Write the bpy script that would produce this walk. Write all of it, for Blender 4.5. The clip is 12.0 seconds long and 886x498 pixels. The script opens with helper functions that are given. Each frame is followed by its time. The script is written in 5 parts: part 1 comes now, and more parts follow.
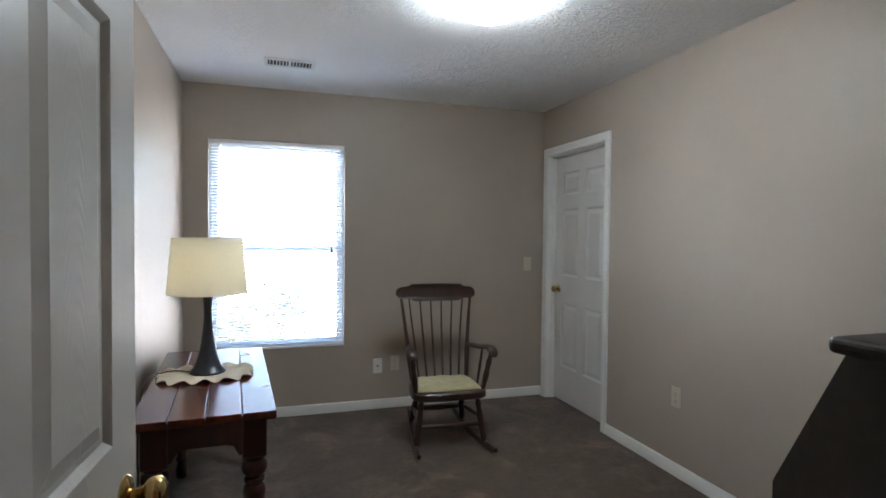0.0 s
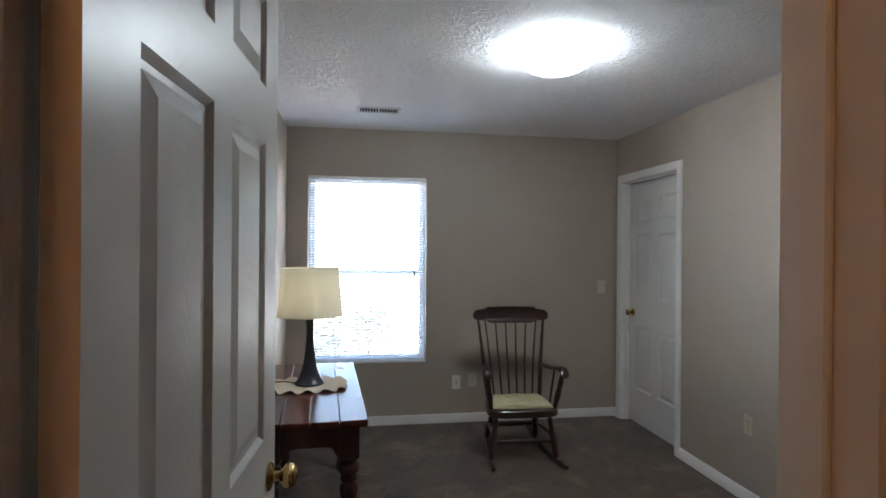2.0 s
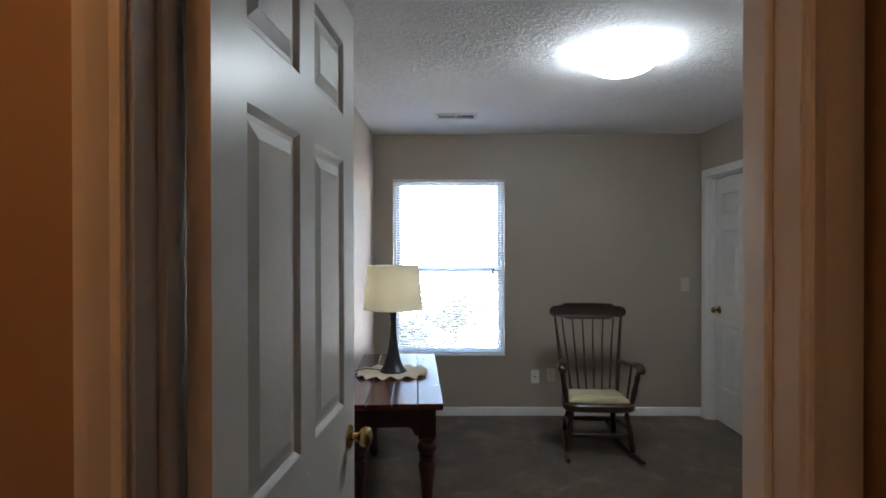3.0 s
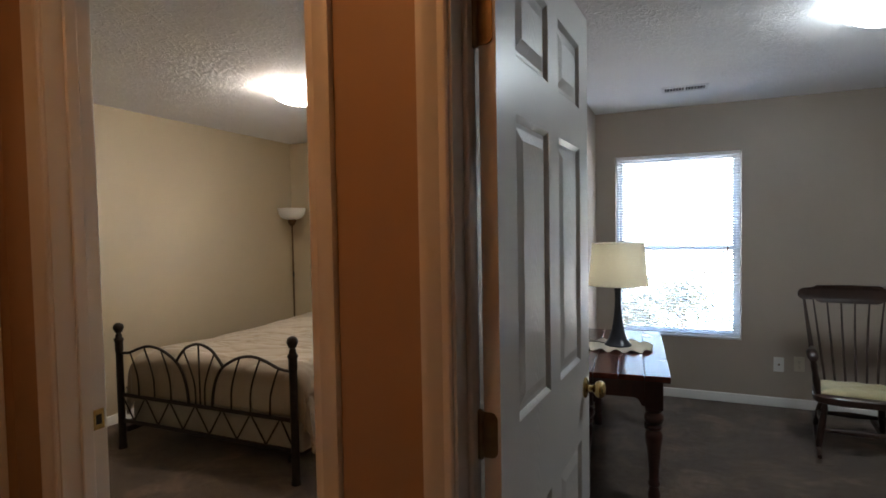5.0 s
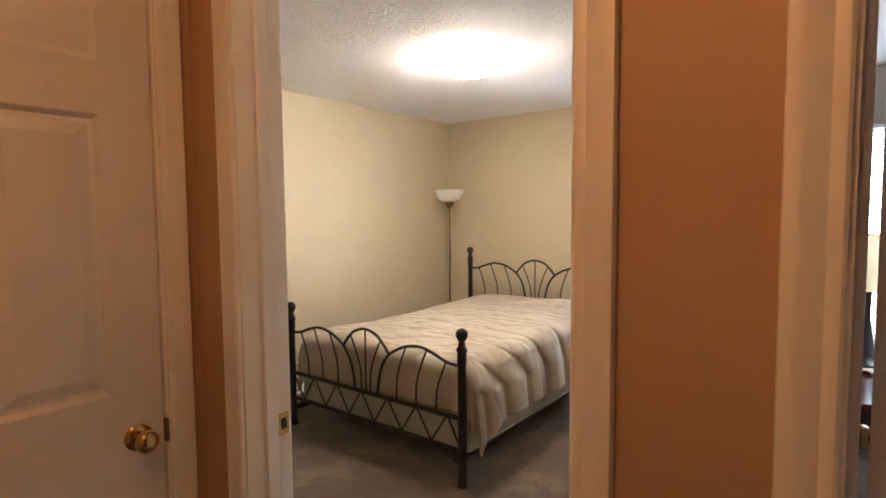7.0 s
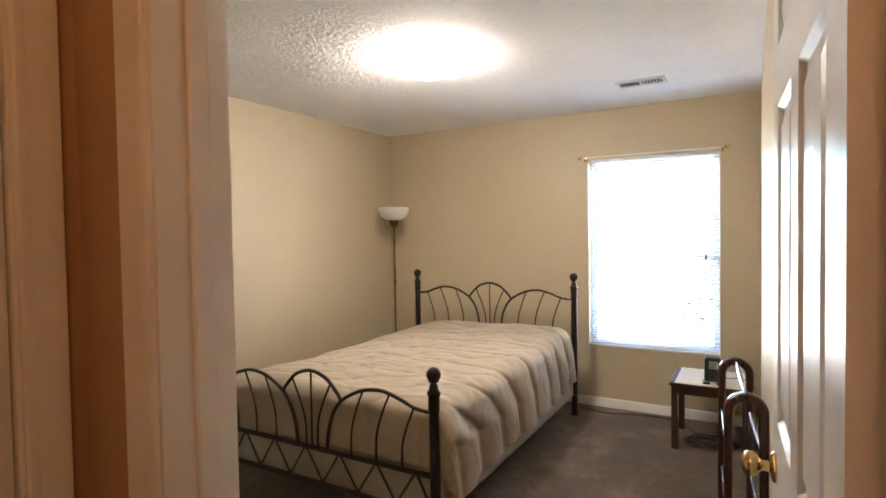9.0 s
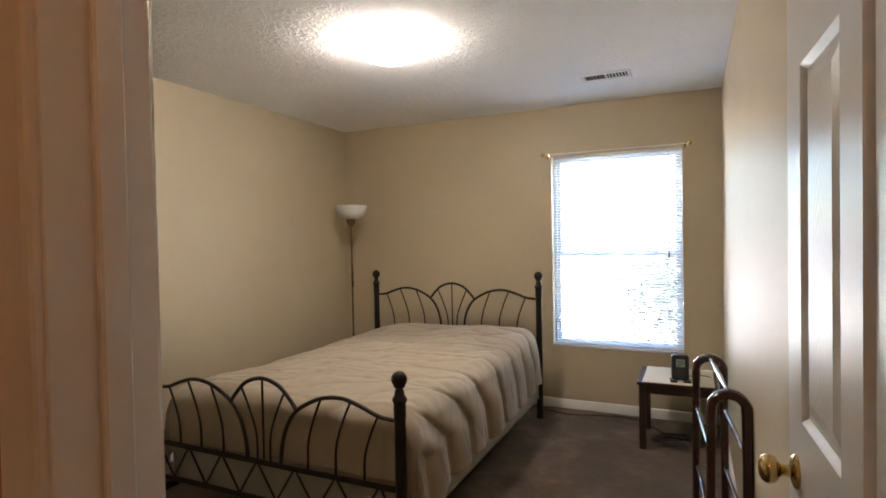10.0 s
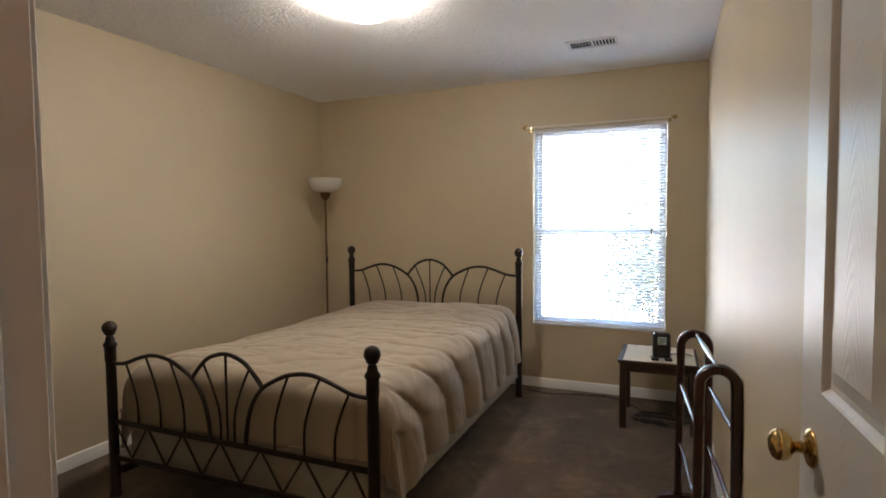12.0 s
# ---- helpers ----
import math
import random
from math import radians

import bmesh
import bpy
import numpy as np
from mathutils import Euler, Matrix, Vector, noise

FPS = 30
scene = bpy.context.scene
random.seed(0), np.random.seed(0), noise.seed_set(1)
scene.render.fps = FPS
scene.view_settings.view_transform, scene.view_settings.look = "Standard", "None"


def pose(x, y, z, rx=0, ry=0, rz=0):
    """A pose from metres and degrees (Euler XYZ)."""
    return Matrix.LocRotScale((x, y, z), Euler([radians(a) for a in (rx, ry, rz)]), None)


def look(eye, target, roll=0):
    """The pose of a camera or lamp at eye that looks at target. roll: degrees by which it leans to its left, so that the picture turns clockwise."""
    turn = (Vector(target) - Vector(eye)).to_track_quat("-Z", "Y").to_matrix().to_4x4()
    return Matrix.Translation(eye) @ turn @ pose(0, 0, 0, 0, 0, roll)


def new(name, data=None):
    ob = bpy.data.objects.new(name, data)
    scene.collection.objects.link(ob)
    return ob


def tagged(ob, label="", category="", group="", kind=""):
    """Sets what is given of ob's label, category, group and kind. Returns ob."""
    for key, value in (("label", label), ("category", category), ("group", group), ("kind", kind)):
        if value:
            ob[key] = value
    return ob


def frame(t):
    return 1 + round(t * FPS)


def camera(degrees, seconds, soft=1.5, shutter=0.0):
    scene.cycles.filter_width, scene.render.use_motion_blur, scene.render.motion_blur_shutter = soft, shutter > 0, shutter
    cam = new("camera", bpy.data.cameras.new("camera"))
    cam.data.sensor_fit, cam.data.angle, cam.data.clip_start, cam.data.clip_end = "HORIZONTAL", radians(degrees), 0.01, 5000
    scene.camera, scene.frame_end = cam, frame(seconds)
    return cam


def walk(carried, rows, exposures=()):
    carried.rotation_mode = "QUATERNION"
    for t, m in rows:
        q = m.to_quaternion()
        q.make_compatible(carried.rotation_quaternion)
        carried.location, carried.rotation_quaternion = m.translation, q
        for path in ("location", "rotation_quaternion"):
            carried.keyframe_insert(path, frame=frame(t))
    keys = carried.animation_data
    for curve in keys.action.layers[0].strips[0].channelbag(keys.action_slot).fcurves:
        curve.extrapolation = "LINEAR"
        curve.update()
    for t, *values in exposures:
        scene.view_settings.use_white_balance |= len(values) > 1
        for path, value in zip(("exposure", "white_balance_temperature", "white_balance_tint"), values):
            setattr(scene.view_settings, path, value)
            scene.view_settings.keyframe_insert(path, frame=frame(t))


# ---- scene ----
cam = camera(78.9, 12.0, soft=1.7)
PATH = [
    (0, (-0.028, -0.038, 1.381), (0.577, 1.868, 1.327), 0.6),
    (0.5, (-0.033, -0.091, 1.407), (0.533, 1.826, 1.363), 0.5),
    (1, (-0.051, -0.169, 1.445), (0.434, 1.771, 1.416), 0.6),
    (1.5, (-0.065, -0.231, 1.463), (0.352, 1.725, 1.442), 0.6),
    (2, (-0.06, -0.328, 1.475), (0.251, 1.648, 1.469), 0.5),
    (2.5, (-0.015, -0.433, 1.477), (0.138, 1.562, 1.472), 0.3),
    (4.5, (0.039, -0.747, 1.457), (-0.541, 1.167, 1.401), -1.1),
    (5, (0.003, -0.789, 1.465), (-0.785, 1.047, 1.388), -1.0),
    (5.5, (-0.03, -0.8, 1.473), (-1.04, 0.924, 1.378), -0.9),
    (6, (-0.091, -0.753, 1.471), (-1.248, 0.874, 1.353), -0.8),
    (6.5, (-0.225, -0.669, 1.472), (-1.452, 0.904, 1.332), -0.5),
    (8.5, (-0.684, -0.409, 1.467), (-1.793, 1.253, 1.391), -0.7),
    (9, (-0.784, -0.345, 1.452), (-1.779, 1.389, 1.395), -0.9),
    (9.5, (-0.847, -0.277, 1.438), (-1.774, 1.495, 1.395), -1.0),
    (10, (-0.913, -0.212, 1.4), (-1.759, 1.6, 1.359), -1.1),
    (10.5, (-0.948, -0.151, 1.373), (-1.763, 1.675, 1.323), -1.0),
    (11, (-0.962, -0.112, 1.353), (-1.743, 1.728, 1.288), -0.9),
    (11.5, (-0.965, -0.091, 1.34), (-1.737, 1.752, 1.255), -0.7),
    (12, (-0.969, -0.081, 1.335), (-1.742, 1.761, 1.23), -0.5),
]
walk(cam, [(t, look(eye, target, roll)) for t, eye, target, roll in PATH],
     [(0, 4.44), (2.5, 4.12), (4.5, 3.88), (5.5, 4.33), (6.5, 5.1), (8.5, 5.38), (9, 5.0), (9.5, 4.74), (10.5, 4.1), (12, 4.1)])

# world, sun, exposure
world = bpy.data.worlds.new("sky")
scene.world = world
world.use_nodes = True
wn = world.node_tree.nodes
wn.clear()
sky = wn.new("ShaderNodeTexSky")
sky.sky_type, sky.sun_disc = "NISHITA", False
sky.sun_elevation, sky.sun_rotation = radians(42), radians(160)
sky.air_density, sky.dust_density, sky.ozone_density = 1.0, 1.4, 1.8
sky_bg = wn.new("ShaderNodeBackground")
sky_bg.inputs["Strength"].default_value = 0.15
sky_out = wn.new("ShaderNodeOutputWorld")
world.node_tree.links.new(sky.outputs[0], sky_bg.inputs[0])
world.node_tree.links.new(sky_bg.outputs[0], sky_out.inputs[0])

sun_lamp = bpy.data.lights.new("sun", "SUN")
sun_lamp.energy, sun_lamp.angle, sun_lamp.color = 5.0, radians(0.5), (1.0, 0.95, 0.88)
sun = new("sun", sun_lamp)
sun.matrix_world = look((0, 0, 0), (-math.sin(radians(160)) * math.cos(radians(42)), -math.cos(radians(160)) * math.cos(radians(42)), -math.sin(radians(42))))

WIN_A = (-0.466, 0.505, 0.515, 2.055)
WIN_B = (-1.966, -0.986, 0.500, 2.046)
DOME_A, DOME_B, DOME_HALL = 2.65, 3.4, 0.72
BULB = 1.0
DESK = (0.870, 1.620, 0.246, 0.727, 0.595, 1.222, 0.925)

# ---- materials ----
def material(name):
    m = bpy.data.materials.new(name)
    m.use_nodes = True
    t = m.node_tree
    return m, t, t.nodes["Principled BSDF"]


def node(t, kind, inputs=None, **props):
    n = t.nodes.new(kind)
    for key, value in props.items():
        setattr(n, key, value)
    for key, value in (inputs or {}).items():
        if isinstance(value, bpy.types.NodeSocket):
            t.links.new(value, n.inputs[key])
        else:
            n.inputs[key].default_value = value
    return n


def coords(t, scale=(1, 1, 1), rot=(0, 0, 0), world_space=True):
    c = node(t, "ShaderNodeNewGeometry").outputs["Position"] if world_space else node(t, "ShaderNodeTexCoord").outputs["Object"]
    return node(t, "ShaderNodeMapping", {"Vector": c, "Scale": scale, "Rotation": rot}).outputs[0]


def ramp(t, fac, stops):
    r = node(t, "ShaderNodeValToRGB", {"Fac": fac})
    e = r.color_ramp.elements
    while len(e) < len(stops):
        e.new(0.5)
    for el, (p, c) in zip(e, stops):
        el.position, el.color = p, (*c, 1)
    return r.outputs["Color"]


def shade(c, f):
    return tuple(min(1.0, v * f) for v in c)


def bump(t, b, height, strength, distance):
    n = node(t, "ShaderNodeBump", {"Height": height, "Strength": strength, "Distance": distance})
    t.links.new(n.outputs[0], b.inputs["Normal"])
    return n


def wall_paint(name, c):
    m, t, b = material(name)
    v = coords(t)
    big = node(t, "ShaderNodeTexNoise", {"Vector": v, "Scale": 1.3, "Detail": 4.0, "Roughness": 0.6}).outputs["Fac"]
    fine = node(t, "ShaderNodeTexNoise", {"Vector": v, "Scale": 160.0, "Detail": 3.0}).outputs["Fac"]
    col = ramp(t, big, [(0.3, shade(c, 0.955)), (0.7, shade(c, 1.035))])
    t.links.new(col, b.inputs["Base Color"])
    b.inputs["Roughness"].default_value = 0.47
    b.inputs["Specular IOR Level"].default_value = 0.5
    bump(t, b, fine, 0.10, 0.002)
    return m


def ceiling_paint(name, c):
    m, t, b = material(name)
    v = coords(t)
    warp = node(t, "ShaderNodeTexNoise", {"Vector": v, "Scale": 5.0, "Detail": 2.0}).outputs["Color"]
    v2 = node(t, "ShaderNodeMixRGB", {"Fac": 0.015, "Color1": v, "Color2": warp}, blend_type="ADD").outputs[0]
    # stomped plaster: fans of short ridges round the brush's prints, in two overlapping layers
    fans = []
    for scale, seed in ((7.0, 0.0), (9.0, 3.7)):
        at = node(t, "ShaderNodeVectorMath", {0: v2, 1: (seed, seed * 0.6, 0.0)}, operation="ADD").outputs[0]
        cells = node(t, "ShaderNodeTexVoronoi", {"Vector": at, "Scale": scale}, feature="F1", voronoi_dimensions="2D")
        arm = node(t, "ShaderNodeVectorMath", {0: at, 1: cells.outputs["Position"]}, operation="SUBTRACT").outputs[0]
        xyz = node(t, "ShaderNodeSeparateXYZ", {"Vector": arm})
        turn = node(t, "ShaderNodeMath", {0: xyz.outputs["Y"], 1: xyz.outputs["X"]}, operation="ARCTAN2").outputs[0]
        cell = node(t, "ShaderNodeSeparateColor", {"Color": cells.outputs["Color"]}).outputs[0]
        around = node(t, "ShaderNodeMath", {0: turn, 1: 3.2}, operation="MULTIPLY").outputs[0]
        away = node(t, "ShaderNodeMath", {0: cells.outputs["Distance"], 1: 3.0}, operation="MULTIPLY").outputs[0]
        which = node(t, "ShaderNodeMath", {0: cell, 1: 90.0}, operation="MULTIPLY").outputs[0]
        rays = node(t, "ShaderNodeTexNoise", {"Vector": node(t, "ShaderNodeCombineXYZ", {"X": around, "Y": away, "Z": which}).outputs[0], "Scale": 1.0, "Detail": 1.5, "Roughness": 0.5}).outputs["Fac"]
        fans.append(node(t, "ShaderNodeMapRange", {"Value": rays, "From Min": 0.54, "From Max": 0.64}).outputs[0])
    crisp = node(t, "ShaderNodeMath", {0: fans[0], 1: fans[1]}, operation="MAXIMUM").outputs[0]
    grain = node(t, "ShaderNodeTexNoise", {"Vector": v, "Scale": 220.0, "Detail": 2.0}).outputs["Fac"]
    h = node(t, "ShaderNodeMath", {0: crisp, 1: node(t, "ShaderNodeMath", {0: grain, 1: 0.12}, operation="MULTIPLY").outputs[0]}, operation="ADD").outputs[0]
    big = node(t, "ShaderNodeTexNoise", {"Vector": v, "Scale": 0.9, "Detail": 3.0}).outputs["Fac"]
    t.links.new(ramp(t, big, [(0.3, shade(c, 0.95)), (0.7, shade(c, 1.03))]), b.inputs["Base Color"])
    b.inputs["Roughness"].default_value = 0.85
    b.inputs["Specular IOR Level"].default_value = 0.2
    bump(t, b, h, 0.8, 0.0034)
    return m


def trim_paint(name, c, grain_axis=None, rough=0.38):
    m, t, b = material(name)
    v = coords(t, world_space=False)
    big = node(t, "ShaderNodeTexNoise", {"Vector": v, "Scale": 3.0, "Detail": 4.0}).outputs["Fac"]
    fine = node(t, "ShaderNodeTexNoise", {"Vector": v, "Scale": 110.0, "Detail": 2.0}).outputs["Fac"]
    t.links.new(ramp(t, big, [(0.3, shade(c, 0.95)), (0.7, shade(c, 1.02))]), b.inputs["Base Color"])
    t.links.new(node(t, "ShaderNodeMapRange", {"Value": big, "To Min": rough - 0.06, "To Max": rough + 0.08}).outputs[0], b.inputs["Roughness"])
    if grain_axis:
        # moulded wood grain under the paint
        def calc(op, *terms):
            return node(t, "ShaderNodeMath", dict(enumerate(terms)), operation=op).outputs[0]
        xyz = node(t, "ShaderNodeSeparateXYZ", {"Vector": v})
        drift = node(t, "ShaderNodeTexNoise", {"Vector": v, "Scale": 5.0, "Detail": 3.0}).outputs["Fac"]
        off = calc("SUBTRACT", calc("ABSOLUTE", calc("SUBTRACT", xyz.outputs["X"], 0.404)), 0.17)
        off2 = calc("MULTIPLY", off, off)
        arch = calc("ADD", calc("MULTIPLY", xyz.outputs["Z"], 190.0), calc("MULTIPLY", off2, 9000.0))
        lines = calc("SINE", calc("ADD", arch, calc("MULTIPLY", drift, 26.0)))
        core = node(t, "ShaderNodeMapRange", {"Value": off2, "From Min": 0.0022, "From Max": 0.0002}).outputs[0]
        wv = calc("MULTIPLY", lines, calc("MULTIPLY", core, drift))
        ln = node(t, "ShaderNodeTexNoise", {"Vector": node(t, "ShaderNodeMapping", {"Vector": v, "Scale": (120, 120, 4)}).outputs[0], "Scale": 1.0, "Detail": 2.0}).outputs["Fac"]
        h = node(t, "ShaderNodeMath", {0: wv, 1: node(t, "ShaderNodeMath", {0: ln, 1: 0.25}, operation="MULTIPLY").outputs[0]}, operation="ADD").outputs[0]
        bump(t, b, h, 0.22, 0.0012)
    else:
        bump(t, b, fine, 0.08, 0.001)
    return m


def carpet(name, c):
    m, t, b = material(name)
    v = coords(t)
    tuft = node(t, "ShaderNodeTexNoise", {"Vector": v, "Scale": 240.0, "Detail": 3.0, "Roughness": 0.7}).outputs["Fac"]
    mid = node(t, "ShaderNodeTexNoise", {"Vector": v, "Scale": 22.0, "Detail": 4.0, "Roughness": 0.7}).outputs["Fac"]
    big = node(t, "ShaderNodeTexNoise", {"Vector": v, "Scale": 3.2, "Detail": 5.0, "Roughness": 0.65, "Distortion": 0.6}).outputs["Fac"]
    c1 = ramp(t, tuft, [(0.25, shade(c, 0.55)), (0.75, shade(c, 1.4))])
    c2 = ramp(t, mid, [(0.3, (0.68, 0.68, 0.68)), (0.7, (1.30, 1.29, 1.28))])
    c3 = ramp(t, big, [(0.36, (0.72, 0.71, 0.70)), (0.52, (0.95, 0.95, 0.95)), (0.63, (1.55, 1.56, 1.57))])
    x = node(t, "ShaderNodeMixRGB", {"Fac": 1.0, "Color1": c1, "Color2": c2}, blend_type="MULTIPLY").outputs[0]
    x = node(t, "ShaderNodeMixRGB", {"Fac": 1.0, "Color1": x, "Color2": c3}, blend_type="MULTIPLY").outputs[0]
    t.links.new(x, b.inputs["Base Color"])
    b.inputs["Roughness"].default_value = 0.95
    b.inputs["Specular IOR Level"].default_value = 0.1
    b.inputs["Sheen Weight"].default_value = 0.25
    b.inputs["Sheen Roughness"].default_value = 0.5
    h = node(t, "ShaderNodeMath", {0: tuft, 1: node(t, "ShaderNodeMath", {0: mid, 1: 1.6}, operation="MULTIPLY").outputs[0]}, operation="ADD").outputs[0]
    bump(t, b, h, 0.7, 0.008)
    return m


def wood(name, dark, light, axis="Y", rough=0.3, coat=0.3, scale=1.0):
    m, t, b = material(name)
    st = {"X": (1.2, 16, 16), "Y": (16, 1.2, 16), "Z": (16, 16, 1.2)}[axis]
    v = coords(t, world_space=False, scale=tuple(k * scale for k in st))
    rnd = node(t, "ShaderNodeObjectInfo").outputs["Random"]
    off = node(t, "ShaderNodeVectorMath", {0: v, 1: node(t, "ShaderNodeCombineXYZ", {"X": node(t, "ShaderNodeMath", {0: rnd, 1: 40.0}, operation="MULTIPLY").outputs[0]}).outputs[0]}, operation="ADD").outputs[0]
    a = node(t, "ShaderNodeTexNoise", {"Vector": off, "Scale": 1.0, "Detail": 6.0, "Roughness": 0.65, "Distortion": 0.8}).outputs["Fac"]
    f = node(t, "ShaderNodeTexNoise", {"Vector": off, "Scale": 6.0, "Detail": 2.0}).outputs["Fac"]
    mix = node(t, "ShaderNodeMath", {0: a, 1: node(t, "ShaderNodeMath", {0: f, 1: 0.25}, operation="MULTIPLY").outputs[0]}, operation="ADD").outputs[0]
    t.links.new(ramp(t, mix, [(0.35, dark), (0.85, light)]), b.inputs["Base Color"])
    wear = node(t, "ShaderNodeTexNoise", {"Vector": coords(t, world_space=False), "Scale": 9.0, "Detail": 4.0}).outputs["Fac"]
    t.links.new(node(t, "ShaderNodeMapRange", {"Value": wear, "To Min": rough - 0.04, "To Max": rough + 0.07}).outputs[0], b.inputs["Roughness"])
    b.inputs["Coat Weight"].default_value = coat * 0.7
    b.inputs["Coat Roughness"].default_value = 0.15
    bump(t, b, mix, 0.08, 0.001)
    return m


def metal(name, c, rough, metallic=1.0, spots=0.12):
    m, t, b = material(name)
    v = coords(t, world_space=False)
    n = node(t, "ShaderNodeTexNoise", {"Vector": v, "Scale": 40.0, "Detail": 4.0}).outputs["Fac"]
    t.links.new(ramp(t, n, [(0.3, shade(c, 1 - spots)), (0.7, shade(c, 1 + spots))]), b.inputs["Base Color"])
    t.links.new(node(t, "ShaderNodeMapRange", {"Value": n, "To Min": max(0.03, rough - 0.06), "To Max": rough + 0.08}).outputs[0], b.inputs["Roughness"])
    b.inputs["Metallic"].default_value = metallic
    return m


def fabric(name, c, rough=0.9, weave=500.0, mott=0.07, sheen=0.2):
    m, t, b = material(name)
    v = coords(t, world_space=False)
    w = node(t, "ShaderNodeTexNoise", {"Vector": v, "Scale": weave, "Detail": 2.0}).outputs["Fac"]
    big = node(t, "ShaderNodeTexNoise", {"Vector": v, "Scale": 5.0, "Detail": 5.0}).outputs["Fac"]
    t.links.new(ramp(t, big, [(0.3, shade(c, 1 - mott)), (0.7, shade(c, 1 + mott))]), b.inputs["Base Color"])
    b.inputs["Roughness"].default_value = rough
    b.inputs["Sheen Weight"].default_value = sheen
    b.inputs["Specular IOR Level"].default_value = 0.2
    crease = node(t, "ShaderNodeTexNoise", {"Vector": v, "Scale": 28.0, "Detail": 4.0, "Distortion": 1.2}).outputs["Fac"]
    h = node(t, "ShaderNodeMath", {0: crease, 1: node(t, "ShaderNodeMath", {0: w, 1: 0.12}, operation="MULTIPLY").outputs[0]}, operation="ADD").outputs[0]
    bump(t, b, h, 0.22, 0.006)
    return m


def plastic(name, c, rough=0.4, trans=0.0):
    m, t, b = material(name)
    v = coords(t, world_space=False)
    n = node(t, "ShaderNodeTexNoise", {"Vector": v, "Scale": 30.0, "Detail": 4.0}).outputs["Fac"]
    t.links.new(ramp(t, n, [(0.3, shade(c, 0.95)), (0.7, shade(c, 1.04))]), b.inputs["Base Color"])
    b.inputs["Roughness"].default_value = rough
    b.inputs["Subsurface Weight"].default_value = 0.0
    return m


def thin_cover(name, c, through_share, rough=0.7, emit=0.0, emit_c=(1, 1, 1)):
    """Paper, cloth or thin vinyl that lets part of the light through."""
    m, t, b = material(name)
    v = coords(t, world_space=False)
    n = node(t, "ShaderNodeTexNoise", {"Vector": v, "Scale": 60.0, "Detail": 3.0}).outputs["Fac"]
    col = ramp(t, n, [(0.3, shade(c, 0.985)), (0.7, shade(c, 1.01))])
    t.links.new(col, b.inputs["Base Color"])
    b.inputs["Roughness"].default_value = rough
    tr = node(t, "ShaderNodeBsdfTranslucent", {"Color": col})
    mx = node(t, "ShaderNodeMixShader", {0: through_share, 1: b.outputs[0], 2: tr.outputs[0]})
    t.links.new(mx.outputs[0], t.nodes["Material Output"].inputs["Surface"])
    if emit:
        b.inputs["Emission Color"].default_value = (*emit_c, 1)
        b.inputs["Emission Strength"].default_value = emit
    return m


def glow(name, c, strength):
    m, t, b = material(name)
    b.inputs["Base Color"].default_value = (0.85, 0.85, 0.85, 1)
    b.inputs["Roughness"].default_value = 0.35
    b.inputs["Emission Color"].default_value = (*c, 1)
    b.inputs["Emission Strength"].default_value = strength
    return m


def glass(name):
    m, t, b = material(name)
    b.inputs["Base Color"].default_value = (1, 1, 1, 1)
    b.inputs["Transmission Weight"].default_value = 1.0
    b.inputs["Roughness"].default_value = 0.0
    b.inputs["IOR"].default_value = 1.01
    b.inputs["Specular IOR Level"].default_value = 0.5
    return m


M_WALL_A = wall_paint("taupe_wall_paint", (0.415, 0.350, 0.288))
M_WALL_B = wall_paint("cream_wall_paint", (0.548, 0.456, 0.312))
M_WALL_H = wall_paint("hall_wall_paint", (0.45, 0.30, 0.185))
M_CEIL = ceiling_paint("stomped_ceiling", (0.87, 0.87, 0.87))
M_TRIM = trim_paint("white_trim_paint", (0.78, 0.77, 0.74))
M_DOOR = trim_paint("white_door_paint", (0.67, 0.645, 0.61), grain_axis="Z", rough=0.33)
M_CARPET = carpet("brown_carpet", (0.116, 0.080, 0.055))
M_BRASS = metal("polished_brass", (0.58, 0.41, 0.17), 0.13)
M_HINGE = metal("tarnished_brass", (0.20, 0.14, 0.08), 0.42)
M_IRON = metal("dark_bronze_iron", (0.030, 0.022, 0.018), 0.42, metallic=0.55, spots=0.3)
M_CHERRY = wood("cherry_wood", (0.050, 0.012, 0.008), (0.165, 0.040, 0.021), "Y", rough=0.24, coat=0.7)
# darker copy of the top's cherry, upright grain, for the parts below the planks
M_CHERRY_DARK = wood("cherry_wood_darker", (0.024, 0.008, 0.006), (0.075, 0.020, 0.013), "Z", rough=0.3, coat=0.4)
M_WALNUT = wood("dark_stained_wood", (0.016, 0.008, 0.006), (0.048, 0.020, 0.013), "Z", rough=0.33, coat=0.4)
M_STAND = wood("dull_brown_stand_wood", (0.018, 0.009, 0.006), (0.055, 0.024, 0.015), "X", rough=0.52, coat=0.0)
M_BLACKWOOD = wood("near_black_wood", (0.010, 0.007, 0.006), (0.028, 0.018, 0.014), "X", rough=0.4, coat=0.2)
M_MAHOG = wood("red_brown_rack_wood", (0.020, 0.008, 0.007), (0.065, 0.022, 0.018), "Z", rough=0.2, coat=0.7)
M_COMFORTER = fabric("beige_comforter", (0.365, 0.300, 0.222), 0.75, 700.0, 0.05, 0.3)
M_BOXSPRING = fabric("patterned_box_spring", (0.36, 0.33, 0.28), 0.85, 300.0, 0.2, 0.1)
M_CUSHION = fabric("straw_yellow_cushion", (0.50, 0.44, 0.26), 0.9, 300.0, 0.12, 0.1)
M_DOILY = fabric("cream_runner_cloth", (0.62, 0.56, 0.45), 0.9, 600.0, 0.06, 0.1)
